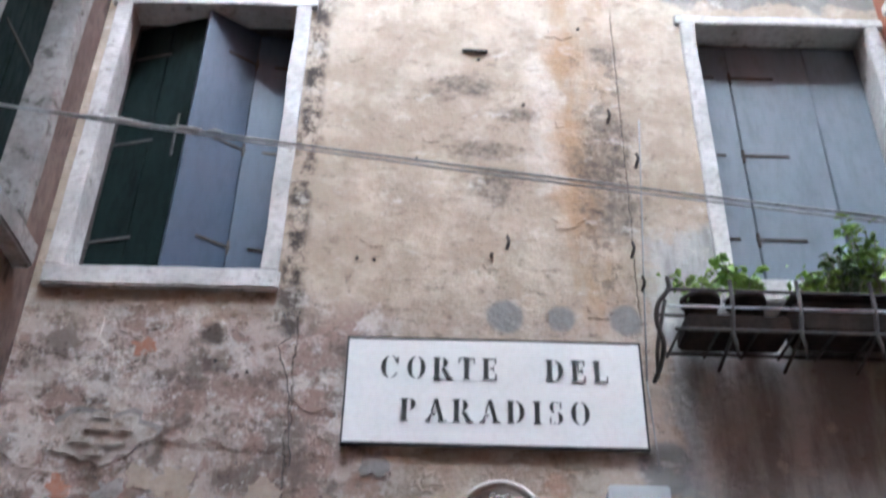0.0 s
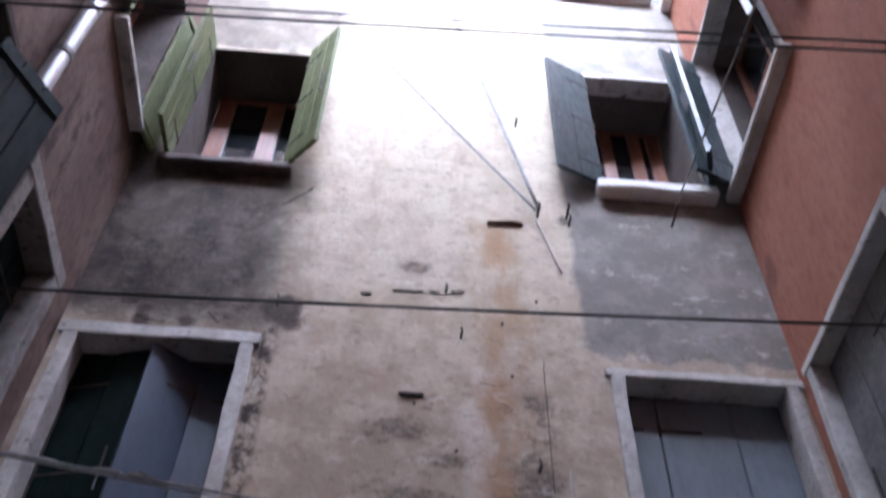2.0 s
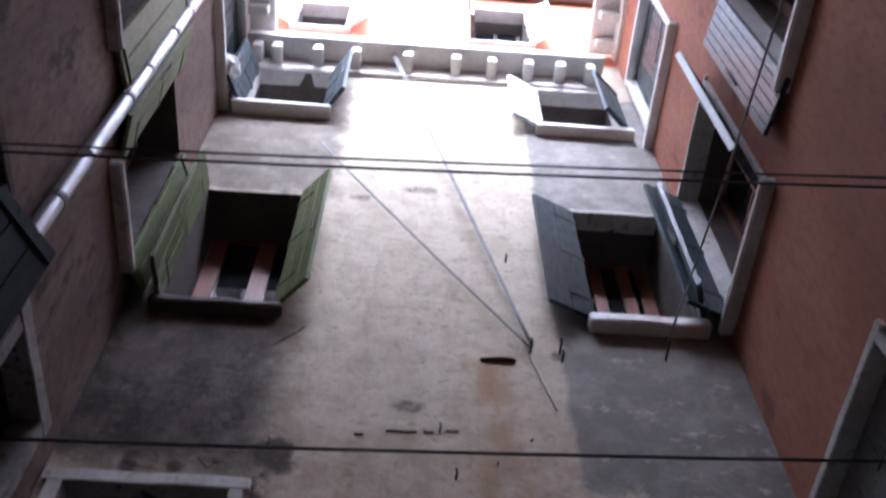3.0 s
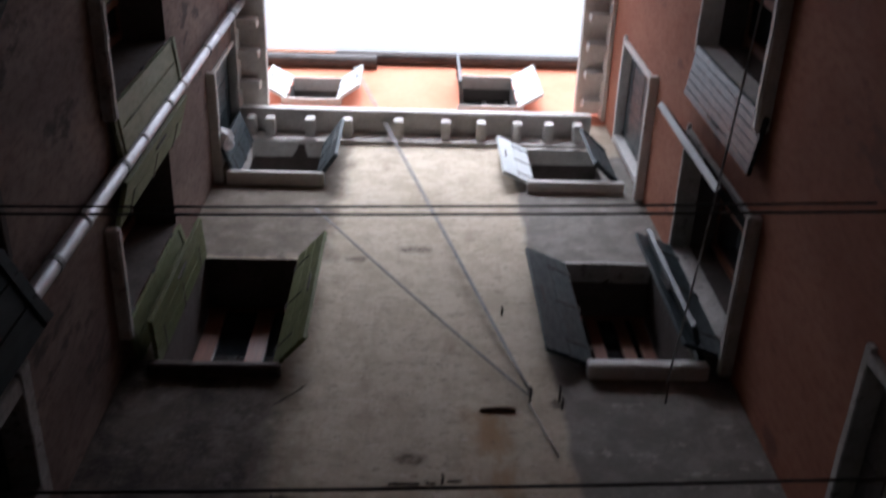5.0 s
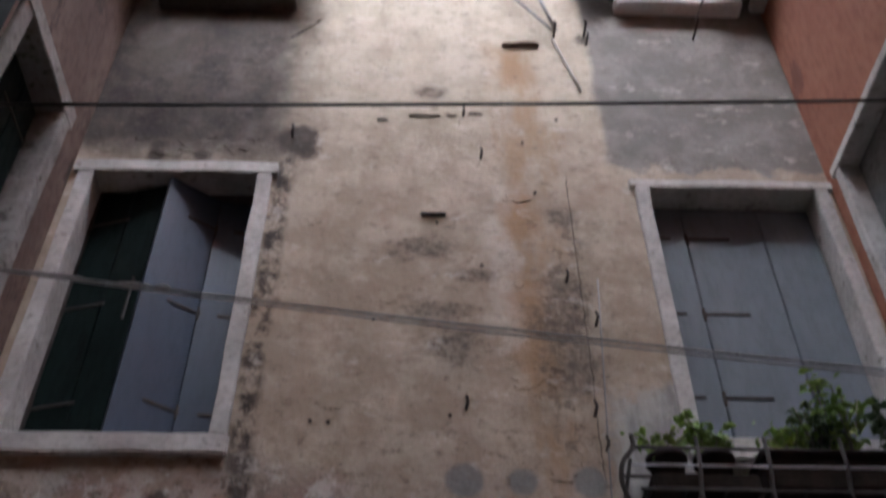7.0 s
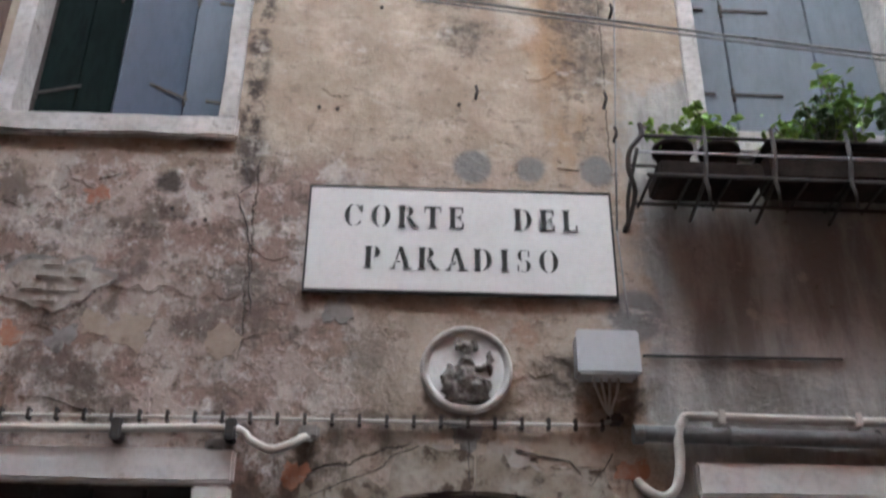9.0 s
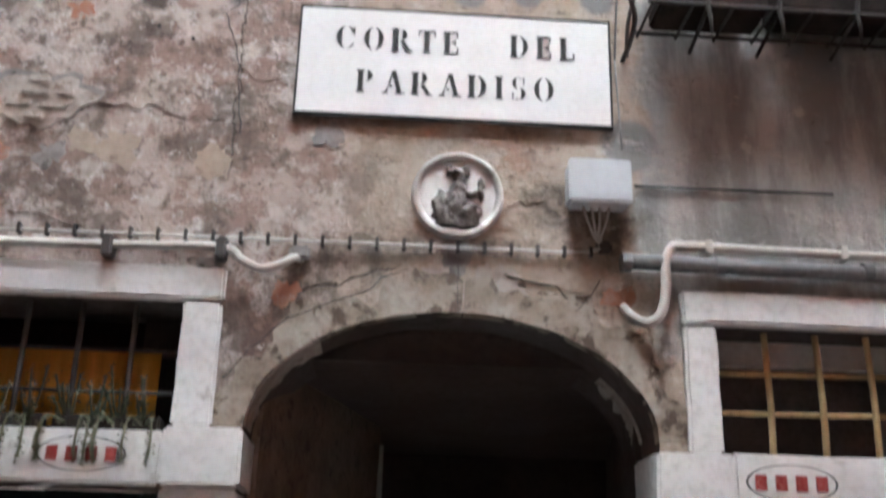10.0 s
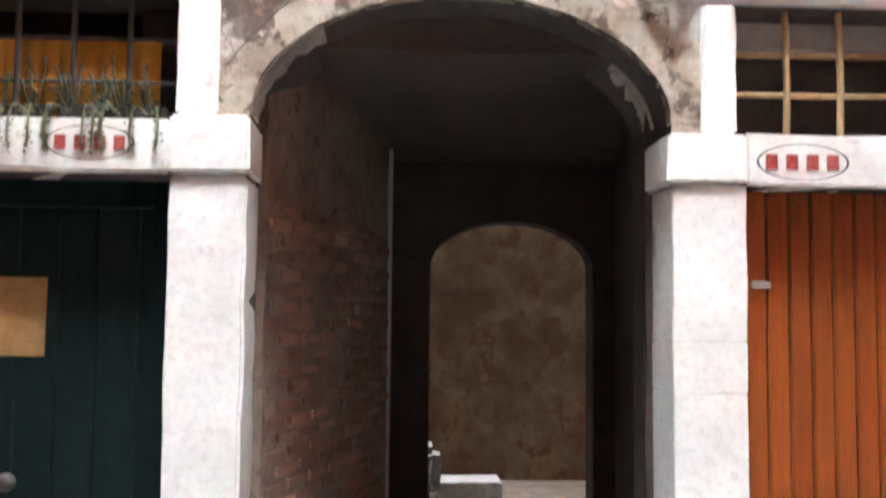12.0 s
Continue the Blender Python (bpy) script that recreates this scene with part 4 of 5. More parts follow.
line("clothes_line", (XW, -2.1, 6.243), (XE, -2.1, 6.499), 0.02, 0.007, M_BLACKCABLE, "dark clothes line across the court", "line")
line("cable", (0.654, -0.05, 7.735), (-1.146, -0.08, 10.750), 0.03, 0.010, M_CABLE, "slack grey cable from hook to upper sill")
line("cable", (0.664, -0.05, 7.754), (-1.027, -0.25, 14.919), 0.0, 0.008, M_CABLE, "grey cable rising to the top storey")
line("cable", (0.674, -0.05, 7.754), (-0.988, -0.25, 14.920), 0.0, 0.008, M_CABLE, "grey cable rising to the top storey")
line("cable", (1.629, -0.14, 7.786), (1.676, -5.55, 7.127), 0.12, 0.007, M_CABLE, "grey clothes line hung from the sill hook")
line("cable", (0.609, -0.03, 3.953), (0.707, -0.03, 5.480), 0.0, 0.004, M_CABLE, "thin grey wire down the house front", steps=4)
line("cable", (0.628, -0.02, 3.541), (0.609, -0.03, 3.953), 0.0, 0.004, M_CABLE, "thin grey wire down the house front", steps=4)
line("cable", (0.677, -0.012, 3.379), (1.515, -0.012, 3.384), 0.0, 0.006, M_BLACKCABLE, "thin dark cable on grey cement", steps=4)
line("cable", (0.648, -0.015, 7.697), (0.786, -0.015, 7.120), 0.0, 0.008, M_CONDUIT, "pale cable down to the cement edge", steps=4)

for x, w in ((-1.80, 0.05), (-1.70, 0.09), (-1.40, 0.06), (-1.28, 0.03)):
    z = 4.788 - (x - XW) / (XE - XW) * 0.556 - 0.012
    bm = tube([(x - w, -0.853, z + 0.125 * w), (x, -0.853, z + 0.004), (x + w, -0.853, z - 0.125 * w)], [0.009, 0.013, 0.009], 7)
    tagged(part("cable_splice", bm, M_CABLE), "wrapped grey splice on the twin cable", "splice", "cable splices")


def spike(x, z, out=0.10, r=0.008, label="rusty iron hook in the plaster", m=M_IRON, kind_name="wall_hook"):
    p = bend([(x, 0.02, z), (x, -out * 0.7, z), (x + 0.005, -out, z + 0.02), (x, -out * 0.9, z + 0.055)], 4)
    return tagged(part(kind_name, tube(p, r, 6), m), label, "hook", "wall hooks")


for x, z, o in ((0.659, 7.734, 0.10), (1.631, 7.744, 0.16), (0.02, 6.861, 0.03), (0.87, 7.751, 0.1), (0.878, 7.656, 0.07), (0.603, 4.636, 0.05), 
                (-1.023, 6.625, 0.05), (0.67, 5.185, 0.05), (0.118, 6.458, 0.04), (0.638, 4.448, 0.04), (0.547, 8.929, 0.05), (-0.004, 4.667, 0.03), (0.546, 5.481, 0.04)):
    spike(x, z, o)
for x0, x1, z in ((-0.521, -0.451, 6.795), (-0.32, -0.121, 6.843), (-0.081, -0.021, 6.847), (0.05, 0.14, 6.869)):
    rod = bmesh.new()
    slab(rod, x0, x1, -0.010, 0.01, z, z + 0.009, 0.003, 0.006, 4)
    tagged(part("iron_rod", rod, M_IRON), "rusty iron rod along the plaster", "rod")
for x, z in ((-0.739, 4.588), (-0.654, 4.581), (-0.148, 5.91), (-1.342, 4.022), (-1.193, 3.969), (-0.086, 4.629), (0.42, 6.166), (-0.47, 5.205), (0.094, 5.588), (0.599, 6.834), (0.373, 6.609)):
    tagged(part("nail", tube([(x, 0.01, z), (x + 0.004, -0.012, z - 0.006)], 0.009, 7), M_IRON), "rusty nail stub in the plaster", "nail", "wall nails")
brk = bmesh.new()
slab(brk, 0.295, 0.550, -0.03, 0.03, 7.612, 7.642, 0.01, 0.012, 5)
tagged(part("iron_bracket", brk, M_RUSTIRON), "rusty iron bar let into the plaster", "bracket")
brk = bmesh.new()
slab(brk, -0.235, -0.095, -0.02, 0.02, 5.963, 5.976, 0.003, 0.004, 3)
tagged(part("iron_bracket", brk, M_IRON), "small rusty iron bar in the plaster", "bracket")

# ---- street name ----
sign = thing("street_sign", pose(-0.076, -0.018, 3.893, 0, 0, 0), "white painted street name panel with black letters", "sign")
bm = bmesh.new()
slab(bm, -0.662, 0.662, -0.008, 0.016, -0.252, 0.25, 0.003, 0.002, 6)
part("panel", bm, M_SIGN, sign)
for x0, x1, z0, z1 in ((-0.668, 0.668, -0.262, -0.252), (-0.668, 0.668, 0.25, 0.257), (-0.670, -0.662, -0.262, 0.257), (0.662, 0.670, -0.262, 0.257)):
    bm = bmesh.new()
    slab(bm, x0, x1, -0.010, 0.016, z0, z1)
    part("border", bm, M_INK, sign, "thin black painted border")


def stroke_letter(ch, h):
    """A stencil roman capital: heavy stems, hairlines, brackets and the stencil's bridges."""
    bm = bmesh.new()
    w, s, t, g = 0.62 * h, 0.21 * h, 0.055 * h, 0.05 * h

    def bar(x0, x1, z0, z1):
        slab(bm, x0, x1, -0.002, 0.002, z0, z1)

    def stem(x, lo=0.0, hi=h):
        bar(x, x + s, lo, hi)
        for z in (lo, hi - t):
            bar(x - 0.05 * h, x + s + 0.05 * h, z, z + t)

    def arc(cx, cz, rx, rz, a0, a1, thick):
        n = 14
        for k in range(n):
            q = [radians(a0 + (a1 - a0) * (k + j) / n) for j in (0, 1)]
            o, i = [], []
            for a in q:
                th = thick * (0.25 + 0.75 * abs(math.cos(a)) ** 1.2)
                o.append((cx + rx * math.cos(a), cz + rz * math.sin(a)))
                i.append((cx + (rx - th) * math.cos(a), cz + (rz - th * 0.6) * math.sin(a)))
            f = [bm.verts.new((p[0], -0.002, p[1])) for p in (o[0], o[1], i[1], i[0])]
            bm.faces.new(f)

    if ch in "CO":
        w = 0.78 * h
        arc(w / 2, h / 2, w / 2, h * 0.52, 98, 262, s)
        if ch == "O":
            arc(w / 2, h / 2, w / 2, h * 0.52, -82, 82, s)
        else:
            arc(w / 2, h / 2, w / 2, h * 0.52, 30, 82, s * 0.8)
            arc(w / 2, h / 2, w / 2, h * 0.52, -82, -35, s * 0.6)
            bar(w * 0.86, w * 0.94, h * 0.64, h * 0.98)
    elif ch == "D":
        w = 0.74 * h
        stem(0.04 * h)
        arc(w * 0.40, h / 2, w * 0.58, h * 0.5, -78, 78, s)
    elif ch in "PR":
        w = 0.66 * h if ch == "P" else 0.74 * h
        stem(0.04 * h)
        arc(0.34 * h, h * 0.74, 0.28 * h, h * 0.26, -80, 80, s)
        if ch == "R":
            for k in range(6):
                x = 0.36 * h + 0.045 * h * k
                bar(x, x + s * 0.85, h * 0.46 * (1 - (k + 1) / 6), h * 0.46 * (1 - k / 6))
            bar(0.6 * h, 0.84 * h, 0, t)
    elif ch == "I":
        w = 0.32 * h
        stem(0.06 * h)
    elif ch in "ELT":
        if ch == "T":
            stem(0.24 * h)
            bar(0.0, 0.20 * h, h - t, h)
            bar(0.50 * h, 0.70 * h, h - t, h)
            bar(0.0, 0.05 * h, h * 0.74, h)
            bar(0.65 * h, 0.70 * h, h * 0.74, h)
            w = 0.7 * h
        else:
            stem(0.04 * h)
            bar(0.30 * h, 0.60 * h, 0, t)
            bar(0.54 * h, 0.60 * h, 0, 0.28 * h)
            if ch == "E":
                bar(0.30 * h, 0.58 * h, h - t, h)
                bar(0.52 * h, 0.58 * h, h * 0.74, h)
                bar(0.30 * h, 0.46 * h, h * 0.49, h * 0.49 + t)
                bar(0.44 * h, 0.49 * h, h * 0.38, h * 0.64)
    elif ch == "A":
        w = 0.82 * h
        n = 10
        for k in range(n):
            z0, z1 = h * k / n, h * (k + 1) / n
            x = 0.38 * h + 0.26 * h * (1 - (k + 0.5) / n)
            bar(x - 0.02 * h, x + s * 0.85 - 0.02 * h, z0, z1)
            x = 0.40 * h - 0.28 * h * (1 - (k + 0.5) / n)
            if not 0.28 < k / n < 0.32:
                bar(x, x + t * 1.1, z0, z1)
        bar(0.02 * h, 0.24 * h, 0, t)
        bar(0.54 * h, 0.9 * h, 0, t)
        bar(0.28 * h, 0.44 * h, 0.3 * h, 0.3 * h + t)
    elif ch == "S":
        w = 0.56 * h
        arc(w / 2, h * 0.74, w * 0.46, h * 0.27, 60, 255, s * 0.75)
        arc(w / 2, h * 0.27, w * 0.5, h * 0.28, -120, 78, s * 0.85)
        bar(w * 0.82, w * 0.92, h * 0.7, h * 0.98)
        bar(w * 0.04, w * 0.14, h * 0.02, h * 0.32)
    bmesh.ops.remove_doubles(bm, verts=bm.verts, dist=0.00005)
    return bm, w


def lettering(text, x0, x1, z, h, parent):
    made = []
    for ch in text:
        if ch == " ":
            made.append((None, 0.55 * h))
            continue
        made.append(stroke_letter(ch, h))
    widths = sum(w for _, w in made)
    gap = (x1 - x0 - widths) / (len(text) - 1)
    x = x0
    for bm, w in made:
        if bm is not None:
            for v in bm.verts:
                v.co += Vector((x, -0.0105, z))
            bmesh.ops.recalc_face_normals(bm, faces=bm.faces)
            part("letter", bm, M_INK, parent, "black stencilled roman capital")
        x += w + gap


lettering("CORTE  DEL", -0.51, 0.513, 0.052, 0.106, sign)
lettering("PARADISO", -0.414, 0.418, -0.152, 0.106, sign)

# ---- medallion ----
med = thing("medallion", pose(-0.054, -0.012, 3.302), "round weathered stone relief medallion with raised rim", "medallion")
prof = [(0.0, 0.0), (0.155, 0.0), (0.160, -0.008), (0.168, -0.016), (0.178, -0.018), (0.186, -0.012), (0.192, 0.02)]
for nm, lo, hi, m in (("disc", 0, 2, M_STONE), ("rim", 1, 7, M_STONE_OLD)):
    bm = bmesh.new()
    rings = [[bm.verts.new((r * math.cos(2 * math.pi * k / 48), d, r * math.sin(2 * math.pi * k / 48))) for k in range(48)] if r else [bm.verts.new((0, d, 0))] for r, d in prof[lo:hi]]
    for A, B in zip(rings, rings[1:]):
        for k in range(48):
            j = (k + 1) % 48
            bm.faces.new((A[0], B[k], B[j]) if len(A) == 1 else (A[k], B[k], B[j], A[j]))
    for v in bm.verts:
        v.co += noise.noise_vector(v.co * 16) * 0.003
    bmesh.ops.recalc_face_normals(bm, faces=bm.faces)
    part(nm, bm, m, med, smooth=True)
bm = bmesh.new()
for x, z, rx, rz, d in ((0.0, 0.02, 0.03, 0.05, 0.034), (-0.012, -0.045, 0.05, 0.075, 0.036), (-0.055, -0.085, 0.045, 0.055, 0.03), (0.05, -0.08, 0.05, 0.055, 0.03), (0.0, 0.085, 0.026, 0.034, 0.036), (-0.034, 0.105, 0.014, 0.03, 0.024), (0.034, 0.105, 0.014, 0.03, 0.024),
                        (0.06, 0.0, 0.035, 0.02, 0.024), (0.093, 0.025, 0.014, 0.055, 0.02), (-0.06, -0.02, 0.03, 0.04, 0.024), (-0.085, -0.06, 0.02, 0.05, 0.022), (0.0, -0.125, 0.10, 0.022, 0.022)):
    got = bmesh.ops.create_icosphere(bm, subdivisions=3, radius=1.0, matrix=Matrix.LocRotScale((x, 0, z), None, (rx, d, rz)))
    for v in got["verts"]:
        v.co += noise.noise_vector(v.co * 45) * 0.014
fig = part("figure", bm, M_FIGURE, med, "blackened carved relief", smooth=True)
blend = fig.modifiers.new("blend", "REMESH")
blend.mode, blend.voxel_size, blend.use_smooth_shade = "VOXEL", 0.0045, True

# ---- junction box with its leads ----
jb = thing("junction_box", None, "light grey plastic junction box on the wall", "box")
part("box_body", box_on(N, 0.388, 0.634, -0.11, 0.0, 3.26, 3.44, 0.012, 0, 1), M_BOX, jb)
part("box_lid", box_on(N, 0.383, 0.639, -0.125, -0.105, 3.255, 3.445, 0.008, 0, 1), M_BOX, jb)
for k, dx in enumerate((-0.05, -0.015, 0.02, 0.06)):
    part("lead", tube(bend([(0.50 + dx, -0.05, 3.27), (0.505 + dx * 0.7, -0.05, 3.2), (0.51 + dx * 0.2, -0.04, 3.13), (0.53, -0.035, 3.1)], 5), 0.006, 6), M_CONDUIT, jb)

# ---- conduits ----
c = thing("conduit", None, "grubby white conduit clipped along the wall", "conduit")
part("conduit_run", tube(bend([(-2.27, -0.05, 3.0), (-1.404, -0.05, 3.013), (-0.98, -0.05, 3.022), (-0.89, -0.05, 2.975), (-0.81, -0.055, 2.94), (-0.735, -0.05, 2.965), (-0.69, -0.03, 2.998), (-0.665, 0.01, 3.005)], 6), 0.017, 8), M_CONDUIT, c, smooth=True)
for x, z in ((-1.404, 3.013), (-0.973, 3.023)):
    bm = bmesh.new()
    slab(bm, x - 0.022, x + 0.022, -0.075, 0.0, z - 0.05, z + 0.04, 0.008, 0.004)
    part("clip", bm, M_IRON, c, "dark iron conduit clip")
for x, z in ((-0.672, 3.025), (-1.03, 2.965)):
    bm = bmesh.new()
    slab(bm, x - 0.04, x + 0.04, -0.03, 0.0, z - 0.03, z + 0.025, 0.01, 0.01, 2)
    tagged(part("wall_plug", bm, M_STONE_DARK), "dark ragged plug hole in the plaster", "plug")

c = thing("conduit", None, "grubby white conduit bending down the wall", "conduit")
part("conduit_run", tube(bend([(2.17, -0.065, 3.092), (1.3, -0.065, 3.098), (0.86, -0.065, 3.104), (0.80, -0.065, 3.09), (0.775, -0.065, 3.03), (0.768, -0.065, 2.91), (0.745, -0.06, 2.82), (0.695, -0.05, 2.787), (0.64, -0.04, 2.81), (0.612, 0.0, 2.86)], 8), 0.019, 10), M_CONDUIT, c, smooth=True)
for x in (0.95, 1.5):
    bm = bmesh.new()
    slab(bm, x - 0.015, x + 0.015, -0.09, 0.0, 3.07, 3.13, 0.004)
    part("clip", bm, M_CONDUIT, c)
c = thing("conduit", None, "dark grey pipe along grey cement wall", "conduit")
part("pipe", tube([(0.61, -0.045, 3.037), (1.2, -0.045, 3.03), (2.17, -0.045, 3.02)], 0.033, 12), M_GREYPIPE, c, smooth=True)
for x in (0.62, 1.0, 1.6):
    part("clamp", tube([(x - 0.02, -0.045, 3.032), (x + 0.02, -0.045, 3.032)], 0.039, 12), M_GREYPIPE, c)

c = thing("cable", None, "pale cable pinned along the wall with clips", "cable")
part("cable_run", tube(bend([(-2.27, -0.02, 3.068), (-1.7, -0.02, 3.07), (-0.68, -0.02, 3.074), (0.35, -0.02, 3.074), (0.50, -0.03, 3.085), (0.53, -0.035, 3.10)], 6), 0.007, 6), M_CONDUIT, c)
for k in range(26):
    x = -2.19 + k * 0.107
    z = 3.07
    bm = bmesh.new()
    slab(bm, x - 0.007, x + 0.007, -0.034, 0.0, z - 0.018, z + 0.028, 0.002)
    part("clip", bm, M_IRON, c)
bm = bmesh.new()
slab(bm, 0.505, 0.57, -0.045, 0.0, 3.075, 3.125, 0.012, 0.004)
part("plug", bm, M_IRON, c)

# ---- doorway stones ----
def stone(name, x0, x1, y0, y1, z0, z1, label, m=M_STONE, rough=0.007, seg=6, bevel=0.012):
    bm = bmesh.new()
    slab(bm, x0, x1, y0, y1, z0, z1, bevel, rough, seg)
    return tagged(part(name, bm, m), label, "stone", kind="structure")


stone("pillar", -1.108, -0.832, -0.035, 0.27, 0.0, 2.108, "white stone door pillar with worn edges", seg=14, rough=0.009)
stone("pillar", 0.727, 1.0, -0.035, 0.27, 0.0, 1.335, "white stone door pillar with worn edges", seg=8, rough=0.005, bevel=0.004)
stone("pillar", 0.726, 1.001, -0.036, 0.27, 1.336, 1.523, "white stone door pillar block", seg=3, rough=0.003, bevel=0.004)
stone("pillar", 0.727, 1.0, -0.035, 0.27, 1.524, 2.10, "white stone door pillar with worn edges", seg=8, rough=0.005, bevel=0.004)
stone("capital", -1.112, -0.822, -0.055, 0.29, 2.112, 2.325, "plain white stone capital block")
stone("capital", 0.704, 0.999, -0.055, 0.29, 2.104, 2.29, "plain white stone capital block")
stone("lintel", -2.25, -1.114, -0.03, 0.25, 2.112, 2.31, "white stone door lintel with number oval")
stone("lintel", 1.002, 2.16, -0.03, 0.25, 2.10, 2.30, "white stone door lintel with number oval")
stone("jamb", -1.098, -0.95, -0.03, 0.22, 2.328, 2.808, "white stone transom jamb")
stone("jamb", 0.842, 0.974, -0.03, 0.22, 2.294, 2.793, "white stone transom jamb")
stone("lintel", -2.25, -0.945, -0.035, 0.22, 2.811, 2.948, "weathered white transom lintel", M_STONE)
stone("lintel", 0.838, 2.16, -0.035, 0.22, 2.796, 2.932, "white stone transom lintel", M_STONE)

arch = thing("arch", None, "stained stone arch over the passage mouth", "arch", kind="structure")
cx, hw, sp, ri = ARCH
cuts = [0, 88, 180]
for a0, a1 in zip(cuts, cuts[1:]):
    bm = bmesh.new()
    n = 40
    loops = []
    for k in range(n + 1):
        a = radians(a0 + 0.25 + (a1 - a0 - 0.5) * k / n)
        wid = 0.13 + 0.10 * noise.fractal(Vector((math.cos(a) * 4, math.sin(a) * 4, 2.0)), 0.8, 2.1, 4)
        ci, si = math.cos(a), math.sin(a)
        inner = (cx + (hw - 0.002) * ci, sp + (ri - 0.002) * si)
        outer = (cx + (hw + wid) * ci, sp + (ri + wid) * si)
        loops.append([bm.verts.new((p[0], y, p[1])) for p, y in ((inner, 0.05), (inner, -0.008), (outer, -0.008), (outer, 0.05))])
    for A, B in zip(loops, loops[1:]):
        for j in range(3):
            bm.faces.new((A[j], A[j + 1], B[j + 1], B[j]))
    bm.faces.new(loops[0])
    bm.faces.new(loops[-1][::-1])
    for v in bm.verts:
        v.co += noise.noise_vector(v.co * 9) * 0.006
    bmesh.ops.recalc_face_normals(bm, faces=bm.faces)
    part("voussoir", bm, M_ARCH, arch)

LEFT_CRACK = [(-0.925, 2.513), (-0.83, 2.639), (-0.703, 2.759), (-0.645, 2.782), (-0.513, 2.838), (-0.372, 2.898), (-0.351, 2.939), (-0.216, 2.985)]
RIGHT_CRACK = [(0.144, 2.976), (0.229, 2.948), (0.352, 2.929), (0.383, 2.883), (0.422, 2.829), (0.475, 2.895), (0.53, 2.977)]
WALL_CRACK = [(-1.057, 4.282), (-1.01, 4.146), (-1.064, 4.104), (-0.994, 3.898), (-0.98, 3.752), (-0.946, 3.488)]
for path in (LEFT_CRACK, RIGHT_CRACK, WALL_CRACK, [(-0.045, 3.0), (-0.052, 2.93), (-0.047, 2.82)]):
    fine_path = []
    for (x0, z0), (x1, z1) in zip(path, path[1:]):
        for k in range(6):
            x, z = x0 + (x1 - x0) * k / 6, z0 + (z1 - z0) * k / 6
            v = noise.noise_vector(Vector((x * 22, 1.0, z * 22))) * 0.008
            fine_path.append((x + v.x, -0.008, z + v.z))
    part("crack", tube(fine_path, [0.002 + 0.003 * abs(noise.noise(Vector(q) * 9)) for q in fine_path], 5), M_IRON, wall_north, "dark open crack in the plaster")


def soffit_patch(a0, a1, y0, y1, seed):
    """Ragged light plaster left on the underside of the arch."""
    bm = bmesh.new()
    n = 22
    rows = []
    for k in range(n + 1):
        a = radians(a0 + (a1 - a0) * k / n)
        q = noise.fractal(Vector((k * 0.35, seed, 0.0)), 0.8, 2.1, 4) * 0.09
        row = []
        for j, y in enumerate((y0, y0, y1 + q, y1 + q)):
            r = 0.992 if j in (1, 2) else 1.003
            row.append(bm.verts.new((ARCH[0] + r * ARCH[1] * math.cos(a), y, ARCH[2] + r * ARCH[3] * math.sin(a))))
        rows.append(row)
    for A, B in zip(rows, rows[1:]):
        for j in range(3):
            bm.faces.new((A[j], A[j + 1], B[j + 1], B[j]))
    bm.faces.new(rows[0])
    bm.faces.new(rows[-1][::-1])
    bmesh.ops.recalc_face_normals(bm, faces=bm.faces)
    part("plaster_patch", bm, M_HOLLOW, arch, "ragged pale plaster under the arch")


soffit_patch(178, 132, 0.02, 0.22, 2.0)
soffit_patch(4, 38, 0.24, 0.38, 7.0)


def number_oval(x, z, w, h):
    o = thing("house_number", pose(x, -0.032, z), "painted oval with red number bars on lintel", "number")
    bm = bmesh.new()
    n = 36
    for k in range(n):
        q = [2 * math.pi * (k + j) / n for j in (0, 1)]
        vs = [bm.verts.new((s * w * math.cos(a), -0.004, s * h * math.sin(a))) for s, a in ((1, q[0]), (1, q[1]), (0.95, q[1]), (0.95, q[0]))]
        bm.faces.new(vs)
    part("ring", bm, M_INK, o, "thin black painted ring")
    for k in range(4):
        u = -0.66 * w + k * 0.44 * w
        bm = bmesh.new()
        slab(bm, u - 0.13 * w, u + 0.12 * w, -0.004, 0.001, -0.42 * h, 0.42 * h, 0.001)
        part("bar", bm, M_RUBRIC, o, "red painted bar")


number_oval(-1.396, 2.217, 0.16, 0.064)
number_oval(1.217, 2.192, 0.176, 0.069)

# ---- left doorway ----
door = thing("door_1", None, "dark green boarded door with brown paper notice", "door", kind="structure")
for k in range(6):
    u = -2.0 + k * 0.1483
    part("plank", box_on(N, u + 0.002, u + 0.1463, 0.17, 0.21, 0.02, 2.105, 0.004, 0, 1), M_DARKGREEN, door)
for x0, x1, z0, z1 in ((-1.195, -1.11, 0.02, 2.10), (-2.0, -1.195, 2.0, 2.10)):
    part("door_frame", box_on(N, x0, x1, 0.11, 0.17, z0, z1, 0.006, 0, 1), M_DARKGREEN, door)
bm = bmesh.new()
bmesh.ops.create_uvsphere(bm, u_segments=14, v_segments=8, radius=0.035, matrix=pose(-1.70, 0.12, 0.985))
part("door_handle", bm, M_IRON, door, "round dark door knob", smooth=True)
tagged(part("paper_notice", box_on(N, -1.865, -1.595, 0.163, 0.168, 1.442, 1.738, 0, 0.002, 3), M_PAPER), "brown paper notice pinned on green door", "notice")

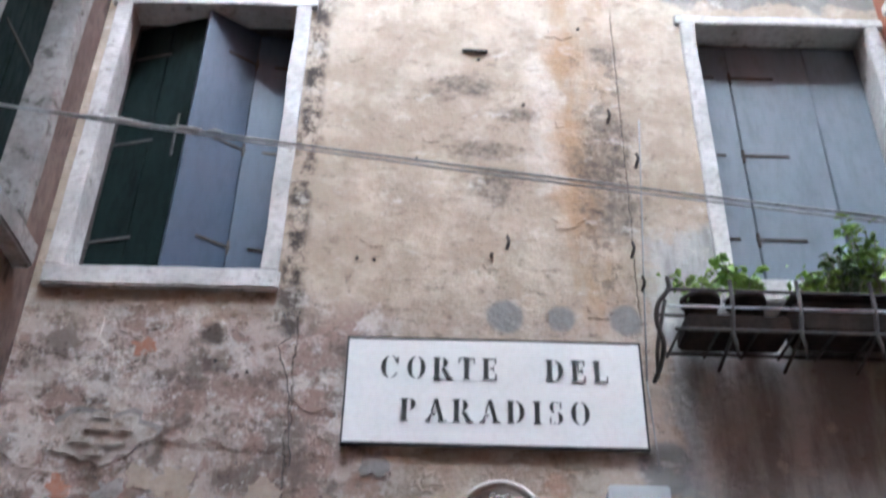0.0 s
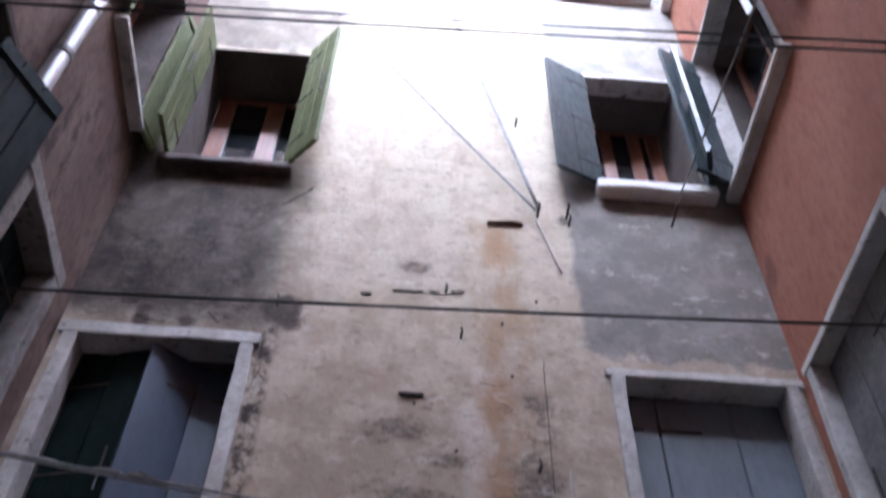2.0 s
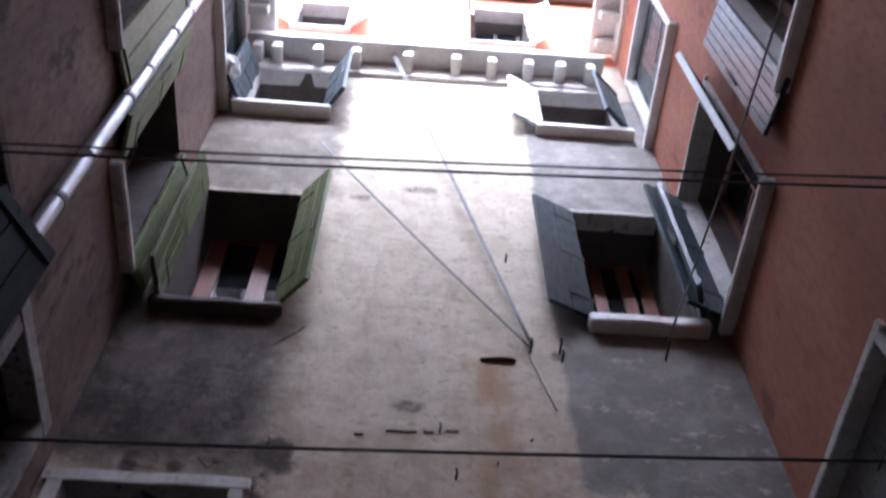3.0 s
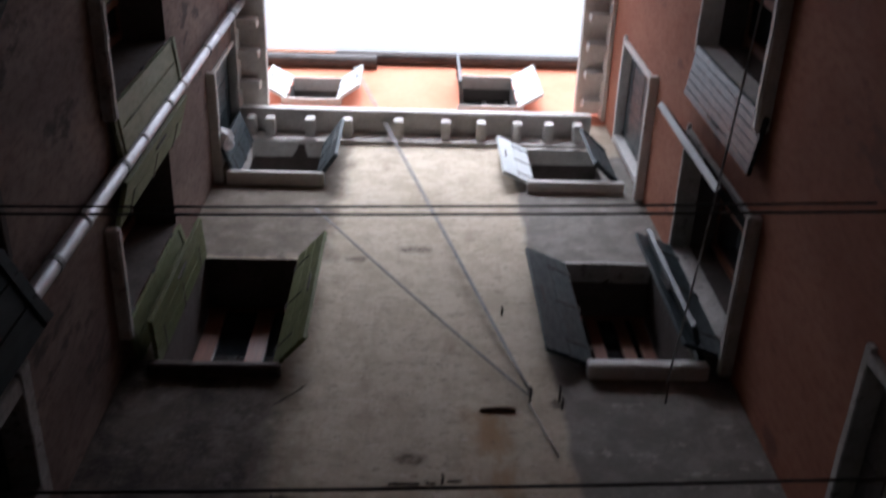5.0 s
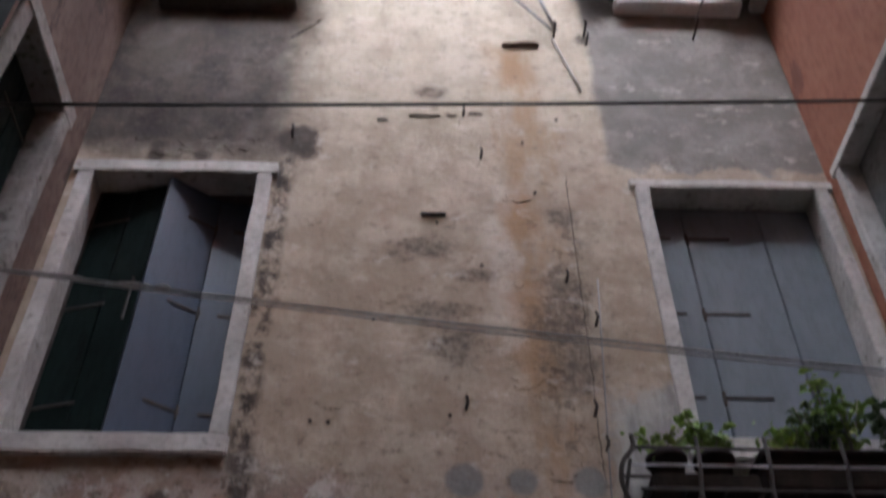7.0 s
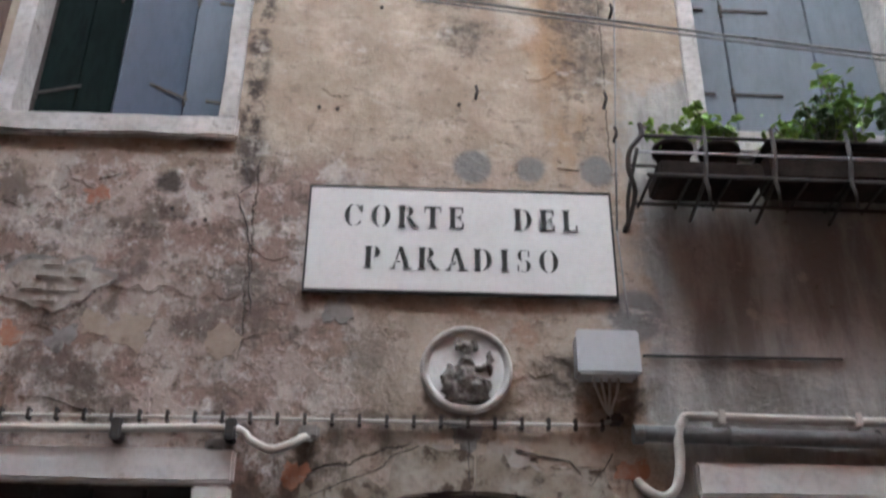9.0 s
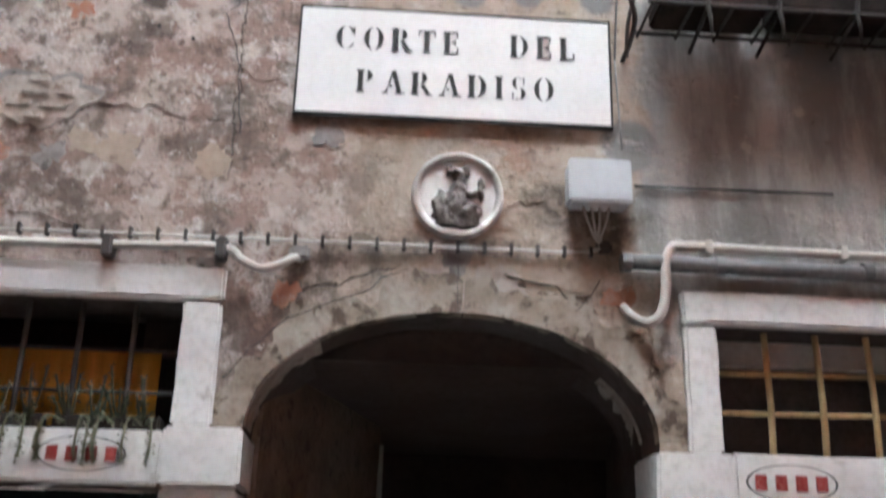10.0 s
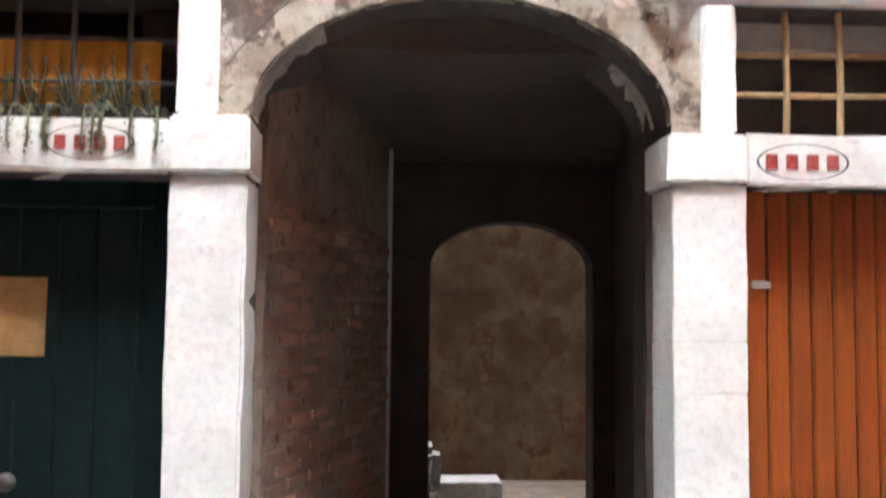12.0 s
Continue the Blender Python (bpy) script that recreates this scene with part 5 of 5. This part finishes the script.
tr = thing("window_transom_1", None, "barred transom with amber curtain and stalks", "window", kind="structure")
for k in range(5):
    x = -1.905 + k * 0.205
    part("bar", tube([(x, 0.06, 2.31), (x, 0.06, 2.806)], 0.011, 8), M_IRON, tr)
for z in (2.464, 2.627):
    part("bar", tube([(-2.0, 0.075, z), (-1.09, 0.075, z)], 0.008, 8), M_IRON, tr)
bm = bmesh.new()
n = 40
row = [[bm.verts.new((-1.93 + 0.75 * k / n, 0.10 + 0.012 * math.sin(k * 1.7) + 0.006 * math.sin(k * 0.6), z)) for k in range(n + 1)] for z in (2.335, 2.48, 2.63)]
for A, B in zip(row, row[1:]):
    for k in range(n):
        bm.faces.new((A[k], A[k + 1], B[k + 1], B[k]))
bmesh.ops.solidify(bm, geom=bm.faces[:], thickness=0.004)
tagged(part("curtain", bm, M_CURTAIN, smooth=True), "amber orange cloth hung behind the bars", "curtain")
# dark sheet in place of the unlit space behind the bars
part("dark_backing", box_on(N, -2.0, -1.09, 0.34, 0.36, 2.31, 2.806, 0, 0, 1), M_TERRACOTTA, tr)


def leaves(bm, centre, size, n, spread, rng, droop=0.3):
    """Small folded leaves scattered about a point."""
    for _ in range(n):
        p = Vector(centre) + Vector((rng.gauss(0, spread[0]), rng.gauss(0, spread[1]), rng.gauss(0, spread[2])))
        m = Matrix.Translation(p) @ Euler((rng.uniform(-0.9, 0.9), rng.uniform(-0.9, 0.9), rng.uniform(0, 6.3))).to_matrix().to_4x4()
        s = size * rng.uniform(0.6, 1.3)
        v = [bm.verts.new(m @ Vector(q)) for q in ((0, -0.6 * s, 0), (0.42 * s, 0, 0.1 * s), (0, 0.75 * s, -droop * s), (-0.42 * s, 0, 0.1 * s))]
        bm.faces.new((v[0], v[1], v[2]))
        bm.faces.new((v[0], v[2], v[3]))


def potted(x, y, z, r, h, kind_label, seed, tall, leaf_m, leaf=0.03, n=90, wide=0.07):
    rng = random.Random(seed)
    t = thing("potted_plant", pose(x, y, z), kind_label, "plant", "plants on the rack")
    prof = [(0.72 * r, 0), (0.95 * r, h * 0.8), (1.08 * r, h * 0.8), (1.08 * r, h), (0.95 * r, h), (0.9 * r, h * 0.85)]
    bm = bmesh.new()
    rings = [[bm.verts.new((a * math.cos(2 * math.pi * k / 18), a * math.sin(2 * math.pi * k / 18), b)) for k in range(18)] for a, b in prof]
    for A, B in zip(rings, rings[1:]):
        for k in range(18):
            bm.faces.new((A[k], A[(k + 1) % 18], B[(k + 1) % 18], B[k]))
    bm.faces.new(rings[0][::-1])
    part("pot", bm, M_TERRACOTTA, t, "dark terracotta pot", smooth=True)
    bm = bmesh.new()
    bmesh.ops.create_circle(bm, cap_ends=True, segments=18, radius=0.92 * r, matrix=pose(0, 0, h * 0.87))
    part("soil", bm, M_SOIL, t)
    stems, lv = bmesh.new(), bmesh.new()
    for k in range(9):
        a, l = rng.uniform(0, 6.28), tall * rng.uniform(0.55, 1.0)
        top = Vector((math.cos(a) * wide * rng.uniform(0.3, 1.5), math.sin(a) * wide * rng.uniform(0.2, 0.9), h + l))
        path = bend([(0, 0, h * 0.85), (top.x * 0.4, top.y * 0.4, h + l * 0.5), tuple(top)], 4)
        b = tube(path, 0.004, 5)
        me = bpy.data.meshes.new("stem")
        b.to_mesh(me)
        b.free()
        stems.from_mesh(me)
        for q in path[2:]:
            leaves(lv, q, leaf, max(2, n // 70), (0.026, 0.024, 0.022), rng)
    part("stem_tuft", stems, M_LEAFDRY, t)
    part("foliage", lv, leaf_m, t, "small fresh green leaves")
    return t


# ---- plant rack under the right-hand window ----
rack = thing("plant_rack", None, "dark iron plant rack bracketed to the wall", "rack")
for y in (-0.27, -0.03):
    part("rail", tube([(0.68, y, 4.30), (2.17, y, 4.29)], 0.008, 8), M_IRON, rack)
    part("rail", tube([(0.70, y, 4.10), (2.17, y, 4.09)], 0.009, 8), M_IRON, rack)
part("rail", tube([(0.67, -0.285, 4.205), (2.17, -0.285, 4.20)], 0.006, 8), M_ZINC, rack, "thin bare metal rail")
for k in range(9):
    x = 0.72 + 0.17 * k
    part("bottom_bar", tube([(x, -0.28, 4.096), (x, -0.0, 4.096)], 0.007, 6), M_IRON, rack)
for x in (0.97, 1.27, 1.60, 1.92):
    part("upright", tube(bend([(x - 0.02, -0.27, 4.09), (x - 0.01, -0.285, 4.2), (x, -0.27, 4.30), (x, -0.27, 4.355)], 4), 0.010, 6), M_IRON, rack)
    part("bracket", tube([(x - 0.02, 0.01, 4.03), (x - 0.02, -0.15, 4.06), (x - 0.02, -0.27, 4.09)], 0.009, 6), M_IRON, rack)
    part("finial", tube(bend([(x - 0.02, -0.27, 4.09), (x - 0.015, -0.275, 4.03), (x - 0.005, -0.25, 3.97)], 4), [0.010] * 5 + [0.007] * 3 + [0.003], 6), M_IRON, rack)
part("scroll", tube(bend([(0.69, -0.27, 4.36), (0.69, -0.27, 4.30), (0.64, -0.26, 4.23), (0.63, -0.24, 4.15), (0.66, -0.2, 4.06), (0.66, -0.1, 4.0), (0.65, 0.0, 3.97)], 6), 0.011, 8), M_IRON, rack)
part("scroll", tube(bend([(0.71, -0.12, 4.33), (0.69, -0.12, 4.25), (0.66, -0.08, 4.1), (0.67, 0.0, 3.99)], 6), 0.009, 8), M_IRON, rack)
trough = thing("flower_trough", None, "long dark terracotta flower trough on the rack", "trough")
bm = bmesh.new()
slab(bm, 1.26, 2.10, -0.25, -0.05, 4.11, 4.285, 0.02, 0.006, 6)
part("body", bm, M_TERRACOTTA, trough)
bm = bmesh.new()
slab(bm, 1.245, 2.115, -0.262, -0.038, 4.275, 4.31, 0.01, 0.004, 6)
part("rim", bm, M_TERRACOTTA, trough)
bm = bmesh.new()
slab(bm, 1.27, 2.09, -0.24, -0.06, 4.305, 4.318, 0.004, 0.006, 6)
part("soil", bm, M_SOIL, trough)
tray = bmesh.new()
slab(tray, 0.76, 1.22, -0.255, -0.04, 4.105, 4.19, 0.012, 0.004, 4)
tagged(part("plant_tray", tray, M_TERRACOTTA), "dark plastic tray under the clay pots", "tray")
potted(0.86, -0.15, 4.188, 0.085, 0.13, "small bushy green plant in clay pot", 3, 0.13, M_LEAF, 0.034, 200, 0.10)
potted(1.07, -0.15, 4.188, 0.085, 0.13, "fresh green leafy plant in clay pot", 5, 0.20, M_LEAF, 0.040, 220, 0.12)
rng = random.Random(8)
for x, top, m, lf, lab in ((1.43, 0.16, M_LEAF, 0.032, "bright green low plant in the trough"), (1.56, 0.26, M_LEAFDARK, 0.036, "dark flowering plant in the trough"), (1.70, 0.5, M_LEAF, 0.045, "tall climbing plant with round leaves"), (1.93, 0.3, M_LEAFDARK, 0.04, "dark leafy plant in the trough")):
    t = thing("trough_plant", pose(x, -0.15, 4.315), lab, "plant", "plants on the rack")
    st, lv = bmesh.new(), bmesh.new()
    for k in range(10):
        a = rng.uniform(0, 6.28)
        l = top * rng.uniform(0.5, 1.0)
        path = bend([(rng.uniform(-0.04, 0.04), 0, -0.01), (0.05 * math.cos(a), 0.04 * math.sin(a), l * 0.5), (0.1 * math.cos(a), 0.07 * math.sin(a), l)], 4)
        b = tube(path, 0.004, 5)
        me = bpy.data.meshes.new("stem")
        b.to_mesh(me)
        b.free()
        st.from_mesh(me)
        for q in path[2:]:
            leaves(lv, q, lf, 3, (0.028, 0.024, 0.024), rng)
    part("stem_tuft", st, M_LEAFDRY, t)
    part("foliage", lv, m, t)
# stalks behind the transom bars
for k, x in enumerate((-1.76, -1.64, -1.49, -1.40, -1.31, -1.21)):
    rng = random.Random(40 + k)
    t = thing("trailing_plant", pose(x, 0.03, 2.325), "straggling stalks growing through the transom bars", "plant", "transom plants")
    bm = bmesh.new()
    for j in range(7):
        top = rng.uniform(0.08, 0.24)
        dx = rng.uniform(-0.06, 0.06)
        if j < 5:
            p = bend([(0, 0.05, 0), (dx * 0.6, 0.02, top * 0.5), (dx, 0.0, top)], 5)
        else:
            p = bend([(0, 0.04, 0.01), (dx, -0.05, 0.03), (dx * 1.3, -0.075, -0.07), (dx * 1.1, -0.07, -0.13)], 5)
        b = tube(p, 0.0045, 5)
        me = bpy.data.meshes.new("stalk")
        b.to_mesh(me)
        b.free()
        bm.from_mesh(me)
        for q in p[1:]:
            leaves(bm, q, 0.014, 3, (0.008, 0.008, 0.01), rng)
    part("stalk_tuft", bm, M_LEAFDRY, t)
    bm = bmesh.new()
    slab(bm, -0.06, 0.06, 0.02, 0.12, -0.012, 0.05, 0.01)
    part("planter", bm, M_SOIL, t)

# ---- right doorway ----
door = thing("door_2", None, "varnished orange-brown plank door with small latch", "door", kind="structure")
for k in range(11):
    u = 0.956 + k * 0.0858
    part("plank", box_on(N, max(u, 1.0) + 0.0035, u + 0.082, 0.10, 0.14, 0.02, 2.10, 0.006, 0, 1), M_DOORWOOD, door)
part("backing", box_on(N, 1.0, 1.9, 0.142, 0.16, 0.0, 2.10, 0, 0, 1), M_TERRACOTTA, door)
bm = bmesh.new()
slab(bm, 1.064, 1.138, 0.085, 0.102, 1.724, 1.754, 0.004)
part("latch", bm, M_ZINC, door, "small steel latch plate")

tr = thing("window_transom_2", None, "transom with ochre iron grille", "window", kind="structure")
for k in range(5):
    x = 1.194 + k * 0.21
    part("bar", tube([(x, 0.06, 2.30), (x + 0.004, 0.055, 2.5), (x, 0.06, 2.79)], 0.013, 8), M_GRILLE, tr)
for z in (2.467, 2.624):
    part("bar", tube([(0.972, 0.075, z), (1.4, 0.082, z + 0.004), (1.9, 0.075, z + 0.012)], 0.012, 8), M_GRILLE, tr)
# another dark sheet painted as the gloom inside the transom
part("dark_backing", box_on(N, 0.97, 1.9, 0.30, 0.32, 2.30, 2.69, 0, 0, 1), M_GUTTER, tr)
part("head_board", box_on(N, 0.97, 1.9, 0.20, 0.30, 2.69, 2.79, 0, 0, 1), M_CORNICE, tr)

# ---- the passage ----
def skew_wall(name, a, b, z1, thick, m, label, z0=0.0, cuts=24):
    """An upright wall between two points of the plan, its face towards the passage slightly uneven."""
    bm = bmesh.new()
    a, b = Vector((*a, 0)), Vector((*b, 0))
    nrm = Vector((-(b - a).y, (b - a).x, 0)).normalized() * thick
    grid = [[bm.verts.new(a.lerp(b, i / cuts) + Vector((0, 0, z0 + (z1 - z0) * j / cuts))) for j in range(cuts + 1)] for i in range(cuts + 1)]
    for i in range(cuts):
        for j in range(cuts):
            bm.faces.new((grid[i][j], grid[i + 1][j], grid[i + 1][j + 1], grid[i][j + 1]))
    for v in bm.verts:
        v.co += noise.noise_vector(v.co * 3.0) * 0.012
    r = bmesh.ops.extrude_face_region(bm, geom=bm.faces[:])
    for g in r["geom"]:
        if isinstance(g, bmesh.types.BMVert):
            g.co += nrm
    bmesh.ops.recalc_face_normals(bm, faces=bm.faces)
    return tagged(part(name, bm, m), label, "wall", kind="structure")


PA, PB = (-0.80, 0.275), (-0.335, 1.92)
wall_pass = skew_wall("wall_passage_west", PA, PB, 2.75, 0.35, M_MORTAR, "eroded brick passage wall with crumbling mortar")
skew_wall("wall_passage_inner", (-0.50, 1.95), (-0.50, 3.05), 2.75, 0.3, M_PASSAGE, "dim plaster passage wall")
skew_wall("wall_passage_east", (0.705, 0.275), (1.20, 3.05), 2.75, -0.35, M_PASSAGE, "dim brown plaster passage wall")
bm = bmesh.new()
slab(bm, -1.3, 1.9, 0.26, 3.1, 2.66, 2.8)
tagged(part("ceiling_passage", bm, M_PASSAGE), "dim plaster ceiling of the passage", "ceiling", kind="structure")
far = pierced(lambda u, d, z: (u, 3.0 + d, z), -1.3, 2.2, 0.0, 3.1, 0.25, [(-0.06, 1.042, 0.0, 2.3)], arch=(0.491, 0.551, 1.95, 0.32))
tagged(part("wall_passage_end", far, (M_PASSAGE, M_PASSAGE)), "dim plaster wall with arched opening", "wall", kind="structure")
part("post", tube([(-0.328, 1.93, 0.0), (-0.328, 1.93, 2.56)], 0.016, 8), M_CONDUIT, wall_pass, "pale upright pipe")
# the court beyond, with unseen side walls added to cut its light
far = pierced(lambda u, d, z: (u, 6.4 + d, z), -4.0, 5.0, 0.0, 13.0, 0.3, [])
tagged(part("wall_far_court", far, M_FARWALL), "mottled brown brick and plaster wall beyond the passage", "wall", kind="structure")
for x in (-1.3, 2.0):
    bm = bmesh.new()
    slab(bm, x, x + 0.3, 3.3, 6.4, 0, 13)
    tagged(part("wall_far_blocker", bm, M_FARWALL), "unseen brown wall added to dim the far court", "wall", kind="structure")
stone("stone_block", 0.123, 0.66, 5.0, 5.45, 0.0, 0.2, "low pale stone step beyond the passage", M_STONE_OLD)
bm = bmesh.new()
slab(bm, -0.15, 0.13, 5.1, 5.5, 0.0, 0.5, 0.09, 0.03, 3)
tagged(part("rubble", bm, M_STONE_DARK), "heap of pale rubble by the step", "rubble")

# ---- paving ----
pave = thing("pavement", None, "grey paving stones of the court", "pavement", kind="structure")
shapes = []
rng = random.Random(4)
for k in range(4):
    bm = bmesh.new()
    slab(bm, -0.298, 0.298, -0.223, 0.223, -0.03, 0.0, 0.008)
    me = bpy.data.meshes.new("paving_stone")
    bm.to_mesh(me)
    bm.free()
    me.materials.append(M_PAVING)
    shapes.append(me)
for j in range(20):
    for i in range(8):
        ob = new("paving_stone", shapes[(i + j) % 4])
        ob.parent = pave
        ob.matrix_world = pose(XW + 0.3 + i * 0.6 - 0.3 * (j % 2) + 0.15, -0.25 - j * 0.45, rng.uniform(-0.003, 0.003))

# ---- worn bricks of the passage ----
a, b = Vector((*PA, 0)), Vector((*PB, 0))
d = (b - a).normalized()
out = Vector((d.y, -d.x, 0))
bricks = []
for k in range(6):
    bm = bmesh.new()
    slab(bm, -0.112, 0.112, -0.03, 0.03, -0.027, 0.027, 0.010, 0.012)
    me = bpy.data.meshes.new("brick")
    bm.to_mesh(me)
    bm.free()
    me.materials.append(M_BRICK)
    bricks.append(me)
rng = random.Random(11)
turn = math.degrees(math.atan2(d.y, d.x))
for j in range(30):
    for i in range(7):
        z = 0.12 + j * 0.066
        s = 0.13 + i * 0.245 + (0.12 if j % 2 else 0)
        keep = noise.noise(Vector((s * 1.6, z * 1.4, 3.3)))
        if s > 1.6 or keep < -0.30:
            continue
        ob = new("brick", bricks[(i * 3 + j * 5) % 6])
        ob.parent = wall_pass
        p = a + d * s + out * (-0.020 + rng.uniform(-0.006, 0.008))
        ob.matrix_world = pose(p.x, p.y, z, rng.uniform(-2, 2), rng.uniform(-1.5, 1.5), turn + rng.uniform(-2, 2))
